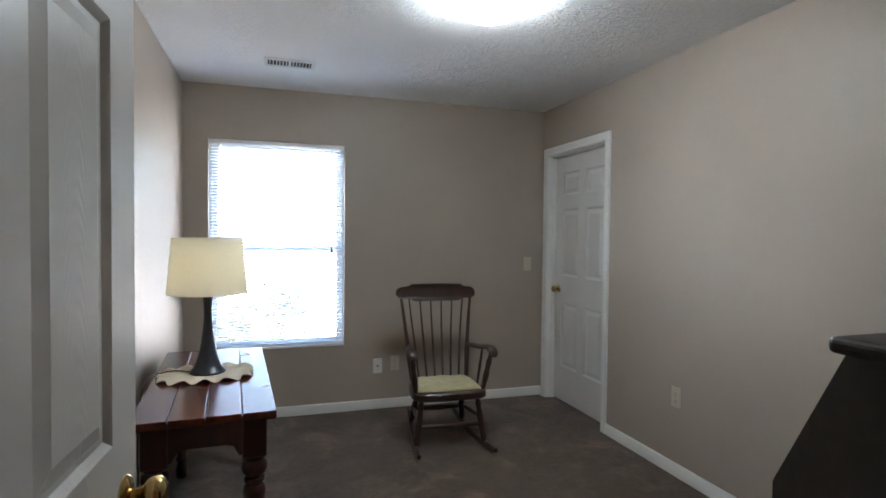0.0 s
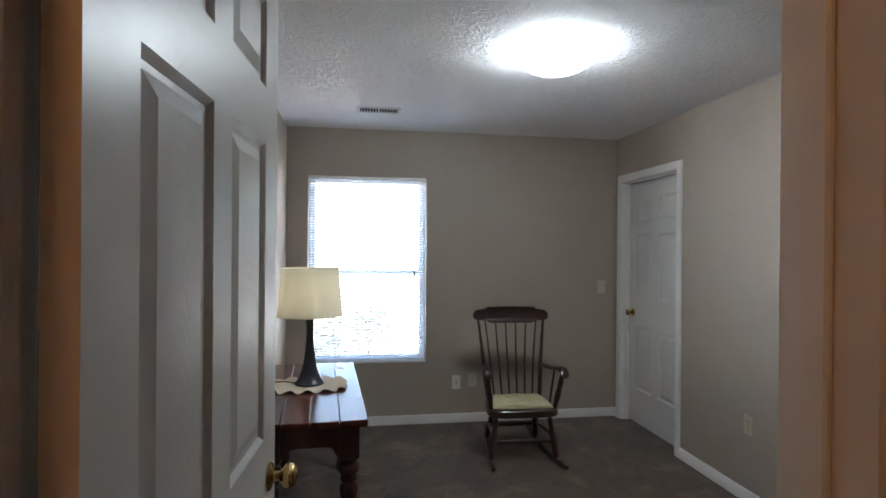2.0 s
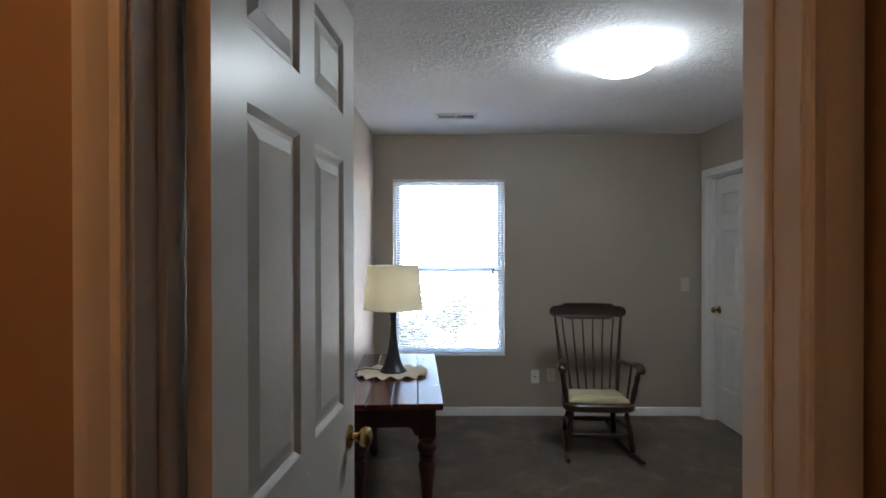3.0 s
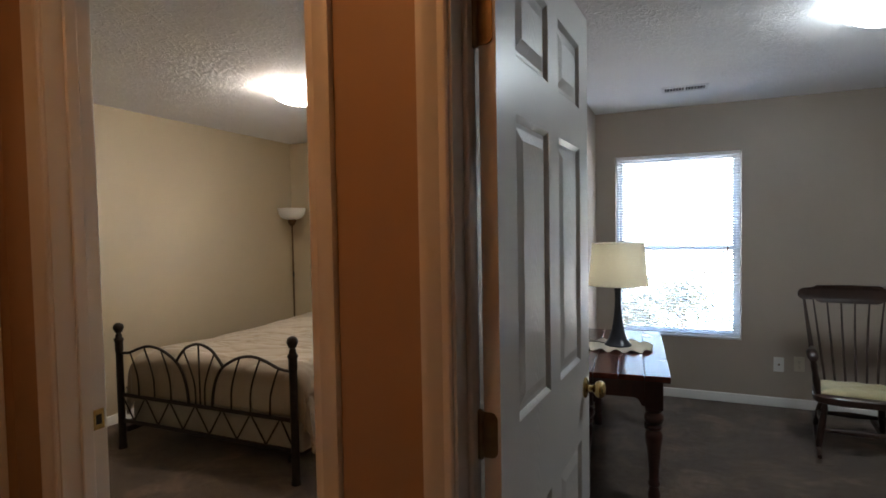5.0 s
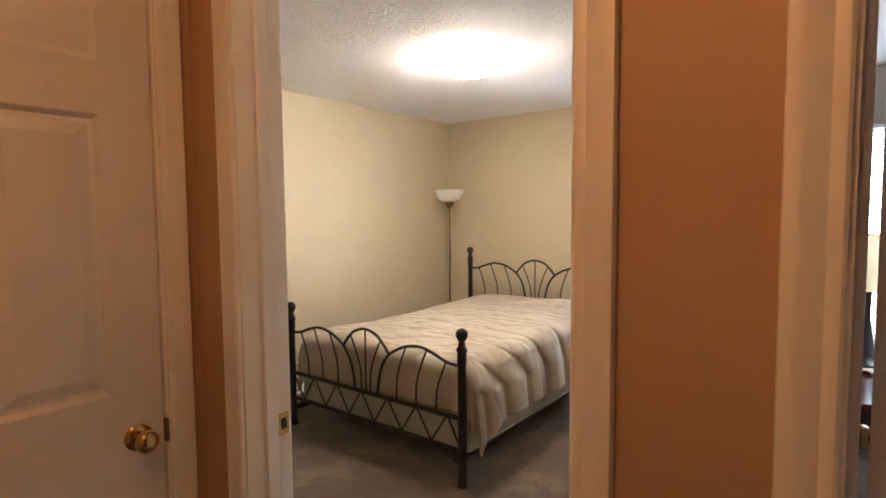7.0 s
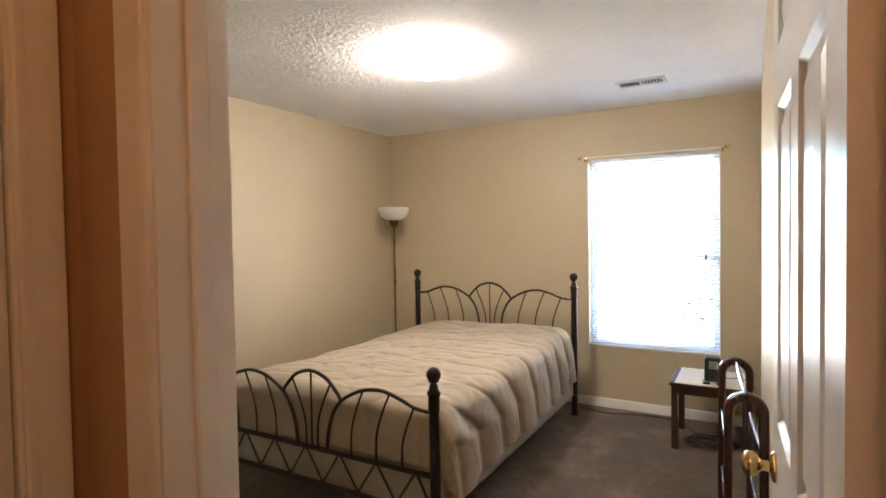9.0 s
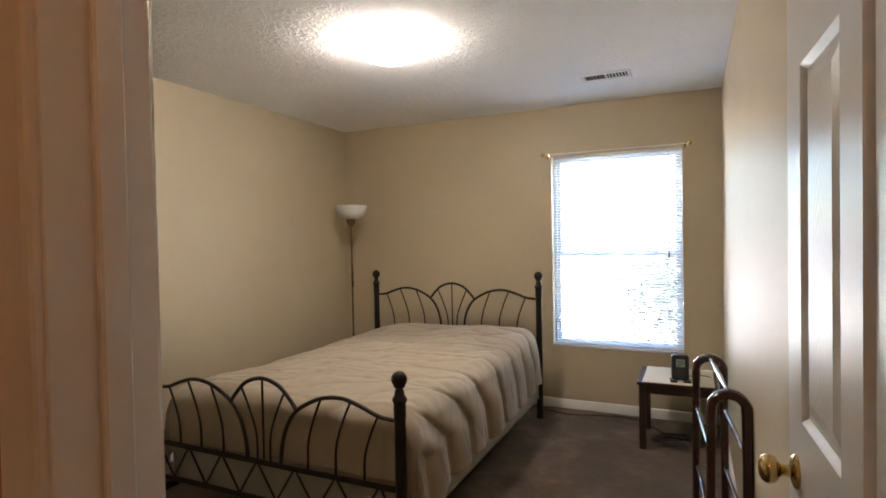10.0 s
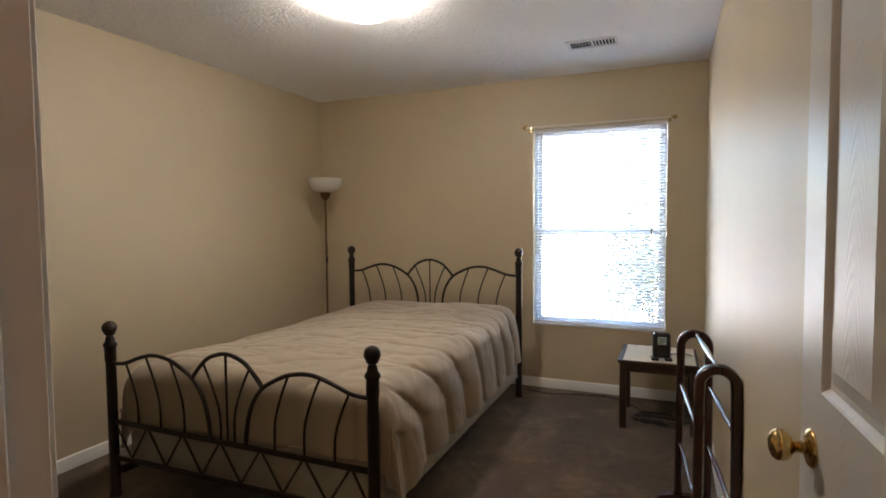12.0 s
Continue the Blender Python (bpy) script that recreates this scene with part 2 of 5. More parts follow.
M_LAMPBASE = metal("dark_blue_grey_ceramic", (0.035, 0.038, 0.05), 0.3, metallic=0.1)
M_SHADE = thin_cover("ivory_lampshade", (0.90, 0.88, 0.79), 0.6)
M_BULB = glow("lit_bulb", (1.0, 0.92, 0.74), BULB)
M_BOWL = thin_cover("frosted_glass_bowl", (0.82, 0.80, 0.76), 0.35, 0.3)
M_IVORY = plastic("ivory_plastic", (0.58, 0.53, 0.42), 0.35)
M_WHITEP = plastic("white_plastic", (0.78, 0.77, 0.74), 0.4)
M_BLACKP = plastic("black_plastic", (0.018, 0.019, 0.022), 0.32)
M_SCREEN = plastic("grey_green_display", (0.36, 0.43, 0.36), 0.2)
M_SCREENMARK = plastic("display_digits", (0.10, 0.13, 0.11), 0.3)
M_SLOT = plastic("socket_slot", (0.03, 0.03, 0.03), 0.6)
M_VENT = metal("white_vent_enamel", (0.72, 0.72, 0.72), 0.4, metallic=0.0, spots=0.04)
M_DUCT = metal("dark_duct", (0.015, 0.015, 0.017), 0.7, metallic=0.2)
M_VINYL = plastic("white_vinyl_window", (0.80, 0.80, 0.80), 0.35)
M_SLAT = thin_cover("white_blind_vinyl", (0.84, 0.85, 0.87), 0.42, 0.45)
M_GLASS = glass("window_glass")
M_PAPER = plastic("cream_paper_sheet", (0.70, 0.64, 0.52), 0.7)
M_CORD_D = plastic("black_cord", (0.015, 0.014, 0.014), 0.5)
M_CORD_G = plastic("clear_brown_cord", (0.16, 0.10, 0.05), 0.4)
M_DOME_A = glow("lit_dome_glass", (0.82, 0.925, 1.0), DOME_A)
M_DOME_B = glow("lit_dome_glass_warm", (1.0, 0.888, 0.775), DOME_B)
M_DOME_H = glow("lit_hall_dome", (1.0, 0.435, 0.15), DOME_HALL)


# ---- mesh helpers ----
def box(bm, x0, x1, y0, y1, z0, z1, bevel=0.0, segments=1):
    r = bmesh.ops.create_cube(bm, size=1.0, matrix=Matrix.LocRotScale(((x0 + x1) / 2, (y0 + y1) / 2, (z0 + z1) / 2), None, (abs(x1 - x0), abs(y1 - y0), abs(z1 - z0))))
    if bevel:
        es = list({e for v in r["verts"] for e in v.link_edges})
        bmesh.ops.bevel(bm, geom=es, offset=bevel, segments=segments, affect="EDGES", profile=0.5)
    return r["verts"]


def lathe(bm, profile, segs=24, at=(0, 0, 0), turn=None, cap=True):
    """Turned shape from (radius, height) pairs about z."""
    m = Matrix.Translation(at) @ (turn or Matrix())
    rings = []
    for r, z in profile:
        rings.append([bm.verts.new(m @ Vector((r * math.cos(2 * math.pi * k / segs), r * math.sin(2 * math.pi * k / segs), z))) for k in range(segs)])
    for a, b in zip(rings, rings[1:]):
        for k in range(segs):
            bm.faces.new((a[k], a[(k + 1) % segs], b[(k + 1) % segs], b[k]))
    if cap:
        bm.faces.new(list(reversed(rings[0])))
        bm.faces.new(rings[-1])
    return rings


def tube(bm, points, radius, segs=8, closed=False):
    """Round bar along a line of points; radius: one number, or one for each point."""
    pts = [Vector(p) for p in points]
    rs = radius if isinstance(radius, (list, tuple)) else [radius] * len(pts)
    up, rings = None, []
    for i, p in enumerate(pts):
        d = (pts[min(i + 1, len(pts) - 1)] - pts[max(i - 1, 0)]).normalized()
        if up is None:
            up = Vector((0, 0, 1)) if abs(d.z) < 0.9 else Vector((1, 0, 0))
        s = d.cross(up).normalized()
        up = s.cross(d).normalized()
        rings.append([bm.verts.new(p + rs[i] * (math.cos(2 * math.pi * k / segs) * s + math.sin(2 * math.pi * k / segs) * up)) for k in range(segs)])
    for a, b in zip(rings, rings[1:]):
        for k in range(segs):
            bm.faces.new((a[k], a[(k + 1) % segs], b[(k + 1) % segs], b[k]))
    bm.faces.new(list(reversed(rings[0])))
    bm.faces.new(rings[-1])


def curve_points(keys, steps=8):
    """A smooth line through the keys."""
    ks = [Vector(k) for k in keys]
    out = []
    for i in range(len(ks) - 1):
        a, b = ks[i], ks[i + 1]
        p, q = ks[max(i - 1, 0)], ks[min(i + 2, len(ks) - 1)]
        for s in range(steps):
            u = s / steps
            out.append(0.5 * ((2 * a) + (b - p) * u + (2 * p - 5 * a + 4 * b - q) * u * u + (3 * a - p - 3 * b + q) * u ** 3))
    out.append(ks[-1])
    return out


def slab(bm, outline, y0, y1):
    """A flat shape with an (x, z) outline, from y0 to y1."""
    a = [bm.verts.new((x, y0, z)) for x, z in outline]
    b = [bm.verts.new((x, y1, z)) for x, z in outline]
    n = len(a)
    bm.faces.new(a)
    bm.faces.new(list(reversed(b)))
    for k in range(n):
        bm.faces.new((a[(k + 1) % n], a[k], b[k], b[(k + 1) % n]))


def mesh_of(bm, name, mat, smooth=None):
    bmesh.ops.recalc_face_normals(bm, faces=bm.faces[:])
    me = bpy.data.meshes.new(name)
    bm.to_mesh(me)
    bm.free()
    me.materials.append(mat)
    if smooth:
        for p in me.polygons:
            p.use_smooth = True
        me.set_sharp_from_angle(angle=radians(smooth))
    return me


def part(name, bm, mat, parent, label="", smooth=None, m=None):
    ob = new(name, mesh_of(bm, name, mat, smooth))
    ob.parent = parent
    if m is not None:
        ob.matrix_basis = m
    return tagged(ob, label)


def thing(name, label, category, m=None, group="", kind=""):
    ob = new(name)
    ob.empty_display_size = 0.1
    ob.matrix_basis = m or Matrix()
    return tagged(ob, label, category, group, kind)


def solid(name, bm, mat, label="", category="", kind="", smooth=None, m=None, group=""):
    ob = new(name, mesh_of(bm, name, mat, smooth))
    if m is not None:
        ob.matrix_basis = m
    return tagged(ob, label, category, group, kind)


B = bmesh.new

# ---- the setting ----
XA0, XA1, XB0, XB1, YW, YF, YH, H = -0.632, 2.200, -3.970, -0.726, 4.148, 0.240, 0.115, 2.440
XH0, XH1, YS = -1.715, 2.200, -1.120
DOOR_A, DOOR_B, DOOR_C, DOOR_D = (-0.362, 0.434), (-1.515, -0.680), (3.233, 4.040), (-0.758, 0.020)
JT = 0.018


def wall(name, along, a0, a1, t0, t1, openings, mat, label):
    """A wall along x or y from a0 to a1, between t0 and t1 across, with openings (a, b, z0, z1)."""
    bm = B()
    us = sorted({a0, a1, *(v for o in openings for v in o[:2])})
    for u0, u1 in zip(us, us[1:]):
        holes = sorted((o[2], o[3]) for o in openings if o[0] <= u0 + 1e-6 and o[1] >= u1 - 1e-6)
        z = 0.0
        for h0, h1 in holes + [(H, H)]:
            if h0 - z > 1e-4:
                if along == "x":
                    box(bm, u0, u1, t0, t1, z, h0)
                else:
                    box(bm, t0, t1, u0, u1, z, h0)
            z = h1
    bmesh.ops.remove_doubles(bm, verts=bm.verts[:], dist=1e-5)
    return solid(name, bm, mat, label, "wall", "structure")


def top_of(d):
    return 2.045 if d == DOOR_C else 2.135


def rough(d):
    return (d[0] - JT, d[1] + JT, 0.0, top_of(d) + JT)


wall("wall_north_a", "x", -0.68, XA1 + 0.12, YW, YW + 0.15, [WIN_A], M_WALL_A, "matt taupe painted wall round the window")
wall("wall_north_b", "x", XB0 - 0.12, -0.68, YW, YW + 0.15, [WIN_B], M_WALL_B, "matt cream painted wall round the window")
wall("wall_between_a", "y", 1.12, YW, -0.68, XA0, [], M_WALL_A, "taupe painted partition wall")
wall("wall_between_b", "y", 1.12, YW, XB1, -0.68, [], M_WALL_B, "cream painted partition wall")
wall("wall_behind_door_a", "y", 0.2405, 1.12, -0.60, -0.555, [], M_WALL_A, "taupe painted wall behind the open door")
wall("wall_behind_door_b", "y", 0.2405, 1.12, -0.630, -0.60, [], M_WALL_B, "cream painted wall behind the open door")
wall("wall_east_a", "y", 0.175, YW, XA1, XA1 + 0.12, [rough(DOOR_C)], M_WALL_A, "long taupe painted wall with a closet door")
wall("wall_south_a", "x", -0.60, XA1, 0.1775, YF, [rough(DOOR_A)], M_WALL_A, "taupe painted wall round the doorway")
wall("wall_south_b", "x", XB0, -0.60, 0.1775, YF, [rough(DOOR_B)], M_WALL_B, "cream painted wall round the doorway")
wall("wall_west_b", "y", 0.175, YW, XB0 - 0.12, XB0, [], M_WALL_B, "long cream painted wall beside the bed")
wall("wall_hall_north", "x", XH0, XH1 + 0.12, YH, 0.1775, [rough(DOOR_A), rough(DOOR_B)], M_WALL_H, "tan painted hall wall with two doorways")
wall("wall_hall_west", "y", YS - 0.1, 0.1775, XH0 - 0.12, XH0, [rough(DOOR_D)], M_WALL_H, "tan painted hall end wall with a closed door")
wall("wall_hall_south", "x", XH0, XH1 + 0.12, YS - 0.1, YS, [], M_WALL_H, "plain tan painted hall wall")
wall("wall_hall_east", "y", YS, YH, XH1, XH1 + 0.12, [], M_WALL_H, "plain tan painted hall end wall")

bm = B()
box(bm, XB0 - 0.12, XA1 + 0.12, 0.1775, YW + 0.15, -0.12, 0.0)
box(bm, XH0 - 0.12, XH1 + 0.12, YS - 0.1, 0.1775, -0.12, 0.0)
solid("floor", bm, M_CARPET, "worn brown-grey plush carpet", "carpet", "structure")
for nm, x0, x1, y0, y1 in (("ceiling_a", -0.68, XA1 + 0.12, 0.1775, YW + 0.15), ("ceiling_b", XB0 - 0.12, -0.68, 0.1775, YW + 0.15), ("ceiling_hall", XH0 - 0.12, XH1 + 0.12, YS - 0.1, 0.1775)):
    bm = B()
    box(bm, x0, x1, y0, y1, H, H + 0.12)
    solid(nm, bm, M_CEIL, "white ceiling with stomped plaster texture", "ceiling", "structure")

# closed space behind the closet door and the hall's end door
def shell(name, x0, x1, y0, y1, open_side, mat, label):
    bm = B()
    t = 0.04
    box(bm, x0, x1, y0, y0 + t, 0, H)
    box(bm, x0, x1, y1 - t, y1, 0, H)
    if open_side > 0:
        box(bm, x0, x0 + t, y0 + t, y1 - t, 0, H)
    else:
        box(bm, x1 - t, x1, y0 + t, y1 - t, 0, H)
    box(bm, x0, x1, y0, y1, H, H + 0.05)
    box(bm, x0, x1, y0, y1, -0.05, 0.0)
    solid(name, bm, mat, label, "wall", "structure")


shell("wall_closet", XA1 + 0.121, XA1 + 0.80, 3.0, 4.27, -1, M_WALL_A, "plain walls inside the closet")
shell("wall_end_room", XH0 - 0.60, XH0 - 0.121, -1.0, 0.170, 1, M_WALL_H, "plain walls behind the closed door")

CASING = [(0.0, 0.0), (0.0, 0.008), (0.004, 0.011), (0.012, 0.011), (0.018, 0.009), (0.026, 0.012), (0.040, 0.016), (0.052, 0.017), (0.058, 0.015), (0.060, 0.011), (0.060, 0.0)]


def casing(name, along, d, face, out, parent=None):
    """Moulded casing round a doorway in a wall along x or y; face: the wall's plane; out: +1 or -1."""
    bm = B()
    rv, TOP = 0.006, top_of(d)
    rows = []
    for u, v in CASING:
        a, b, t, w = d[0] - rv - u, d[1] + rv + u, TOP + rv + u, face + out * v
        line = [(a, 0.0), (a, t), (b, t), (b, 0.0)]
        rows.append([bm.verts.new((p, w, z) if along == "x" else (w, p, z)) for p, z in line])
    for r0, r1 in zip(rows, rows[1:]):
        for k in range(3):
            bm.faces.new((r0[k], r0[k + 1], r1[k + 1], r1[k]))
    bm.faces.new([r[0] for r in rows])
    bm.faces.new([r[3] for r in reversed(rows)])
    return solid(name, bm, M_TRIM, "white moulded door casing", "door casing", "structure", smooth=35)


def jamb(name, along, d, t0, t1, stop0, stop1):
    bm = B()
    TOP = top_of(d)
    def add(a0, a1, w0, w1, z0, z1, bv=0.0015):
        if along == "x":
            box(bm, a0, a1, w0, w1, z0, z1, bv)
        else:
            box(bm, w0, w1, a0, a1, z0, z1, bv)
    add(d[0] - JT, d[0], t0, t1, 0, TOP)
    add(d[1], d[1] + JT, t0, t1, 0, TOP)
    add(d[0] - JT, d[1] + JT, t0, t1, TOP, TOP + JT)
    add(d[0], d[0] + 0.011, stop0, stop1, 0, TOP - 0.011, 0.003)
    add(d[1] - 0.011, d[1], stop0, stop1, 0, TOP - 0.011, 0.003)
    add(d[0], d[1], stop0, stop1, TOP - 0.011, TOP, 0.003)
    return solid(name, bm, M_TRIM, "white painted door jamb with stop", "door jamb", "structure")


jamb("door_jamb_1", "x", DOOR_A, YH - 0.001, YF + 0.001, YF - 0.075, YF - 0.040)
jamb("door_jamb_2", "x", DOOR_B, YH - 0.001, YF + 0.001, YF - 0.075, YF - 0.040)
jamb("door_jamb_3", "y", DOOR_C, XA1 - 0.001, XA1 + 0.121, XA1 + 0.035, XA1 + 0.070)
jamb("door_jamb_4", "y", DOOR_D, XH0 - 0.121, XH0 + 0.001, XH0 - 0.08, XH0 - 0.047)
for i, (al, d, f, o) in enumerate((("x", DOOR_A, YH, -1), ("x", DOOR_A, YF, 1), ("x", DOOR_B, YH, -1), ("x", DOOR_B, YF, 1), ("y", DOOR_C, XA1, -1), ("y", DOOR_D, XH0, 1))):
    casing("trim_%d" % (i + 1), al, d, f, o)

SKIRT = [(0.0, 0.0), (0.013, 0.0), (0.013, 0.050), (0.010, 0.056), (0.0105, 0.061), (0.007, 0.068), (0.003, 0.073), (0.0, 0.074)]


def skirting(p, q, inward):
    """Baseboard on the floor from p to q; inward: the side of the room."""
    bm = B()
    n = Vector((*inward, 0))
    ends = []
    for e in (p, q):
        ends.append([bm.verts.new(Vector((*e, 0)) + n * u + Vector((0, 0, z))) for u, z in SKIRT])
    k = len(SKIRT)
    for i in range(k - 1):
        bm.faces.new((ends[0][i], ends[1][i], ends[1][i + 1], ends[0][i + 1]))
    bm.faces.new(ends[0])
    bm.faces.new(list(reversed(ends[1])))
    return solid("baseboard", bm, M_TRIM, "white moulded baseboard along the carpet", "baseboard", "structure", smooth=35)


CW = 0.0665
for p, q, n in (((XA0, YW), (XA1, YW), (0, -1)), ((XA0, 1.12), (XA0, YW - 0.013), (1, 0)), ((XA1, YF + 0.013), (XA1, DOOR_C[0] - CW), (-1, 0)), ((XA1, DOOR_C[1] + CW), (XA1, YW - 0.013), (-1, 0)),
                ((DOOR_A[1] + CW, YF), (XA1, YF), (0, 1)), ((-0.555, YF), (DOOR_A[0] - CW, YF), (0, 1)),
                ((XB0, YW), (XB1, YW), (0, -1)), ((XB0, YF + 0.013), (XB0, YW - 0.013), (1, 0)), ((XB1, 1.12), (XB1, YW - 0.013), (-1, 0)), ((XB0, YF), (DOOR_B[0] - CW, YF), (0, 1)),
                ((DOOR_B[1] + CW, YH), (DOOR_A[0] - CW, YH), (0, -1)), ((XH0, YH), (DOOR_B[0] - CW, YH), (0, -1)), ((DOOR_A[1] + CW, YH), (XH1, YH), (0, -1)), ((XH0, YS), (XH1, YS), (0, 1)), ((XH1, YS + 0.013), (XH1, YH - 0.013), (-1, 0)), ((XH0, YS + 0.013), (XH0, DOOR_D[0] - CW), (1, 0))):
    skirting(p, q, n)


# ---- six-panel doors ----
def panel_mesh(bm, x0, x1, z0, z1, face, s):
    """One moulded raised panel, on the side s of the slab whose face is at y = face."""
    rings = []
    for inset, depth in ((0.0, 0.0), (0.004, 0.003), (0.012, 0.010), (0.022, 0.010), (0.046, 0.003), (0.049, 0.002)):
        y = face - s * depth
        rings.append([bm.verts.new((x, y, z)) for x, z in ((x0 + inset, z0 + inset), (x1 - inset, z0 + inset), (x1 - inset, z1 - inset), (x0 + inset, z1 - inset))])
    for a, b in zip(rings, rings[1:]):
        for k in range(4):
            bm.faces.new((a[k], a[(k + 1) % 4], b[(k + 1) % 4], b[k]))
    bm.faces.new(rings[-1])


def knob(parent, x, z, face, s):
    """Brass knob on the side s of a door."""
    turn = Matrix.Rotation(radians(90 if s < 0 else -90), 4, "X")
    bm = B()
    lathe(bm, [(0.0325, 0.0), (0.0325, 0.003), (0.029, 0.007), (0.020, 0.010), (0.013, 0.012)], 28, (x, face, z), turn)
    rose = part("rosette", bm, M_BRASS, parent, "polished brass rosette", smooth=40)
    bm = B()
    lathe(bm, [(0.011, 0.010), (0.0105, 0.026), (0.015, 0.030), (0.0235, 0.036), (0.0272, 0.045), (0.0268, 0.053), (0.022, 0.060), (0.013, 0.0640), (0.004, 0.065)], 28, (x, face, z), turn)
    part("door_knob", bm, M_BRASS, parent, "polished brass door knob", smooth=50)


TALL = (2.122, ((0.260, 0.800), (1.050, 1.700), (1.820, 2.010)))
SHORT = (2.032, ((0.295, 0.825), (1.050, 1.600), (1.715, 1.900)))


def door(name, width, m, label, size=TALL, knobs=(-1, 1), hinges=True, grip=(0.062, 0.935)):
    """A slab from x = 0 (hinge) to width, y = 0 to 0.035 (y = 0 faces the hall when shut), z from the floor."""
    z0, z1, th, rows_z = 0.012, size[0], 0.035, size[1]
    st, mu = 0.112, 0.095
    xm0, xm1 = width / 2 - mu / 2, width / 2 + mu / 2
    rowsz = rows_z
    cols = [(st, xm0), (xm1, width - st)]
    bm = B()
    box(bm, 0.0, st, 0, th, z0, z1)
    box(bm, width - st, width, 0, th, z0, z1)
    box(bm, xm0, xm1, 0, th, z0, z1)
    zz = [z0] + [v for r in rowsz for v in r] + [z1]
    for a, b in zip(zz[0::2], zz[1::2]):
        for c0, c1 in cols:
            box(bm, c0, c1, 0, th, a, b)
    bmesh.ops.remove_doubles(bm, verts=bm.verts[:], dist=1e-5)
    slab_ob = solid(name, bm, M_DOOR, label, "door", "structure", m=m)
    for r0, r1 in rowsz:
        for c0, c1 in cols:
            bm = B()
            panel_mesh(bm, c0, c1, r0, r1, 0.0, -1)
            panel_mesh(bm, c0, c1, r0, r1, th, 1)
            part("panel", bm, M_DOOR, slab_ob)
    for s in knobs:
        knob(slab_ob, width - grip[0], grip[1], 0.0 if s < 0 else th, s)
    bm = B()
    box(bm, width - 0.001, width + 0.0015, th / 2 - 0.0125, th / 2 + 0.0125, grip[1] - 0.028, grip[1] + 0.028, 0.0005)
    part("latch_plate", bm, M_BRASS, slab_ob, "brass latch plate")
    if hinges:
        for hz in (0.27, 1.058, 1.858):
            bm = B()
            # leaf on the slab's edge, with rounded corners
            r, hh, w = 0.014, 0.045, 0.030
            pts = [(0.036, -hh), (0.036, hh)] + [(0.036 - w + r - r * math.sin(k * math.pi / 12), hh - r + r * math.cos(k * math.pi / 12)) for k in range(7)] + [(0.036 - w + r - r * math.cos(k * math.pi / 12), -hh + r - r * math.sin(k * math.pi / 12)) for k in range(7)]
            lo = [bm.verts.new((-0.0025, y, hz + z)) for y, z in pts]
            hi = [bm.verts.new((0.001, y, hz + z)) for y, z in pts]
            bm.faces.new(lo)
            bm.faces.new(list(reversed(hi)))
            for k in range(len(pts)):
                j = (k + 1) % len(pts)
                bm.faces.new((lo[j], lo[k], hi[k], hi[j]))
            hinge = part("hinge", bm, M_HINGE, slab_ob, "tarnished brass hinge leaf")
            bm = B()
            lathe(bm, [(0.003, -0.050), (0.0065, -0.047), (0.0065, 0.047), (0.003, 0.050)], 12, (-0.004, th + 0.006, hz))
            part("hinge_pin", bm, M_HINGE, hinge, smooth=40)
    return slab_ob


def swing(pin, shut_dir, angle):
    """Pose of a slab whose room-side hinge corner is at pin; shut_dir: +1 when it shuts towards +x."""
    base = Matrix.Translation((*pin, 0)) @ Matrix.Rotation(radians(angle), 4, "Z")
    if shut_dir < 0:
        base = base @ Matrix.Diagonal((-1, 1, 1, 1))
    return base @ Matrix.Translation((0.003, -0.035, 0))


door("door_1", 0.808, swing((DOOR_A[0] + 0.021, YF - 0.041), 1, 86.3), "white six-panel door standing open into the taupe bedroom", grip=(0.062, 0.950))
# the second bedroom's door is hung on the other side
dm = Matrix.Translation((DOOR_B[1] + 0.004, YF + 0.008, 0)) @ Matrix.Rotation(radians(-87.8), 4, "Z") @ Matrix.Translation((-0.812 - 0.003, -0.035, 0))


def mirrored_door(name, width, m, label, size=TALL, knobs=(-1, 1), hinges=True, grip=(0.062, 0.935)):
    ob = door(name, width, Matrix(), label, size=size, knobs=knobs, hinges=hinges, grip=grip)
    for o in (ob, *ob.children_recursive):
        me = o.data
        me.transform(Matrix.Translation((width, 0, 0)) @ Matrix.Diagonal((-1, 1, 1, 1)))
        me.flip_normals()
    ob.matrix_basis = m
    return ob


mirrored_door("door_2", 0.812, dm, "white six-panel door standing open into the cream bedroom", grip=(0.074, 0.943))
mirrored_door("door_3", 0.801, Matrix.Translation((XA1 + 0.072, DOOR_C[1] - 0.003, 0)) @ Matrix.Rotation(radians(-90), 4, "Z"), "shut white six-panel closet door", size=SHORT, knobs=(-1,), hinges=False)
door("door_4", 0.772, Matrix.Translation((XH0 - 0.010, DOOR_D[0] + 0.003, 0)) @ Matrix.Rotation(radians(90), 4, "Z"), "shut white six-panel door at the hall's end", knobs=(-1,), hinges=False)

# strike plate on the second doorway's latch side
bm = B()
box(bm, DOOR_B[0] - 0.0005, DOOR_B[0] + 0.002, YF - 0.036, YF - 0.004, 0.935 - 0.029, 0.935 + 0.029, 0.0008)
sp = solid("strike_plate", bm, M_BRASS, "brass strike plate let into the white jamb", "strike plate")
bm = B()
box(bm, DOOR_B[0] + 0.0021, DOOR_B[0] + 0.0024, YF - 0.028, YF - 0.012, 0.935 - 0.014, 0.935 + 0.014)
part("latch_hole", bm, M_SLOT, sp, "dark latch hole")


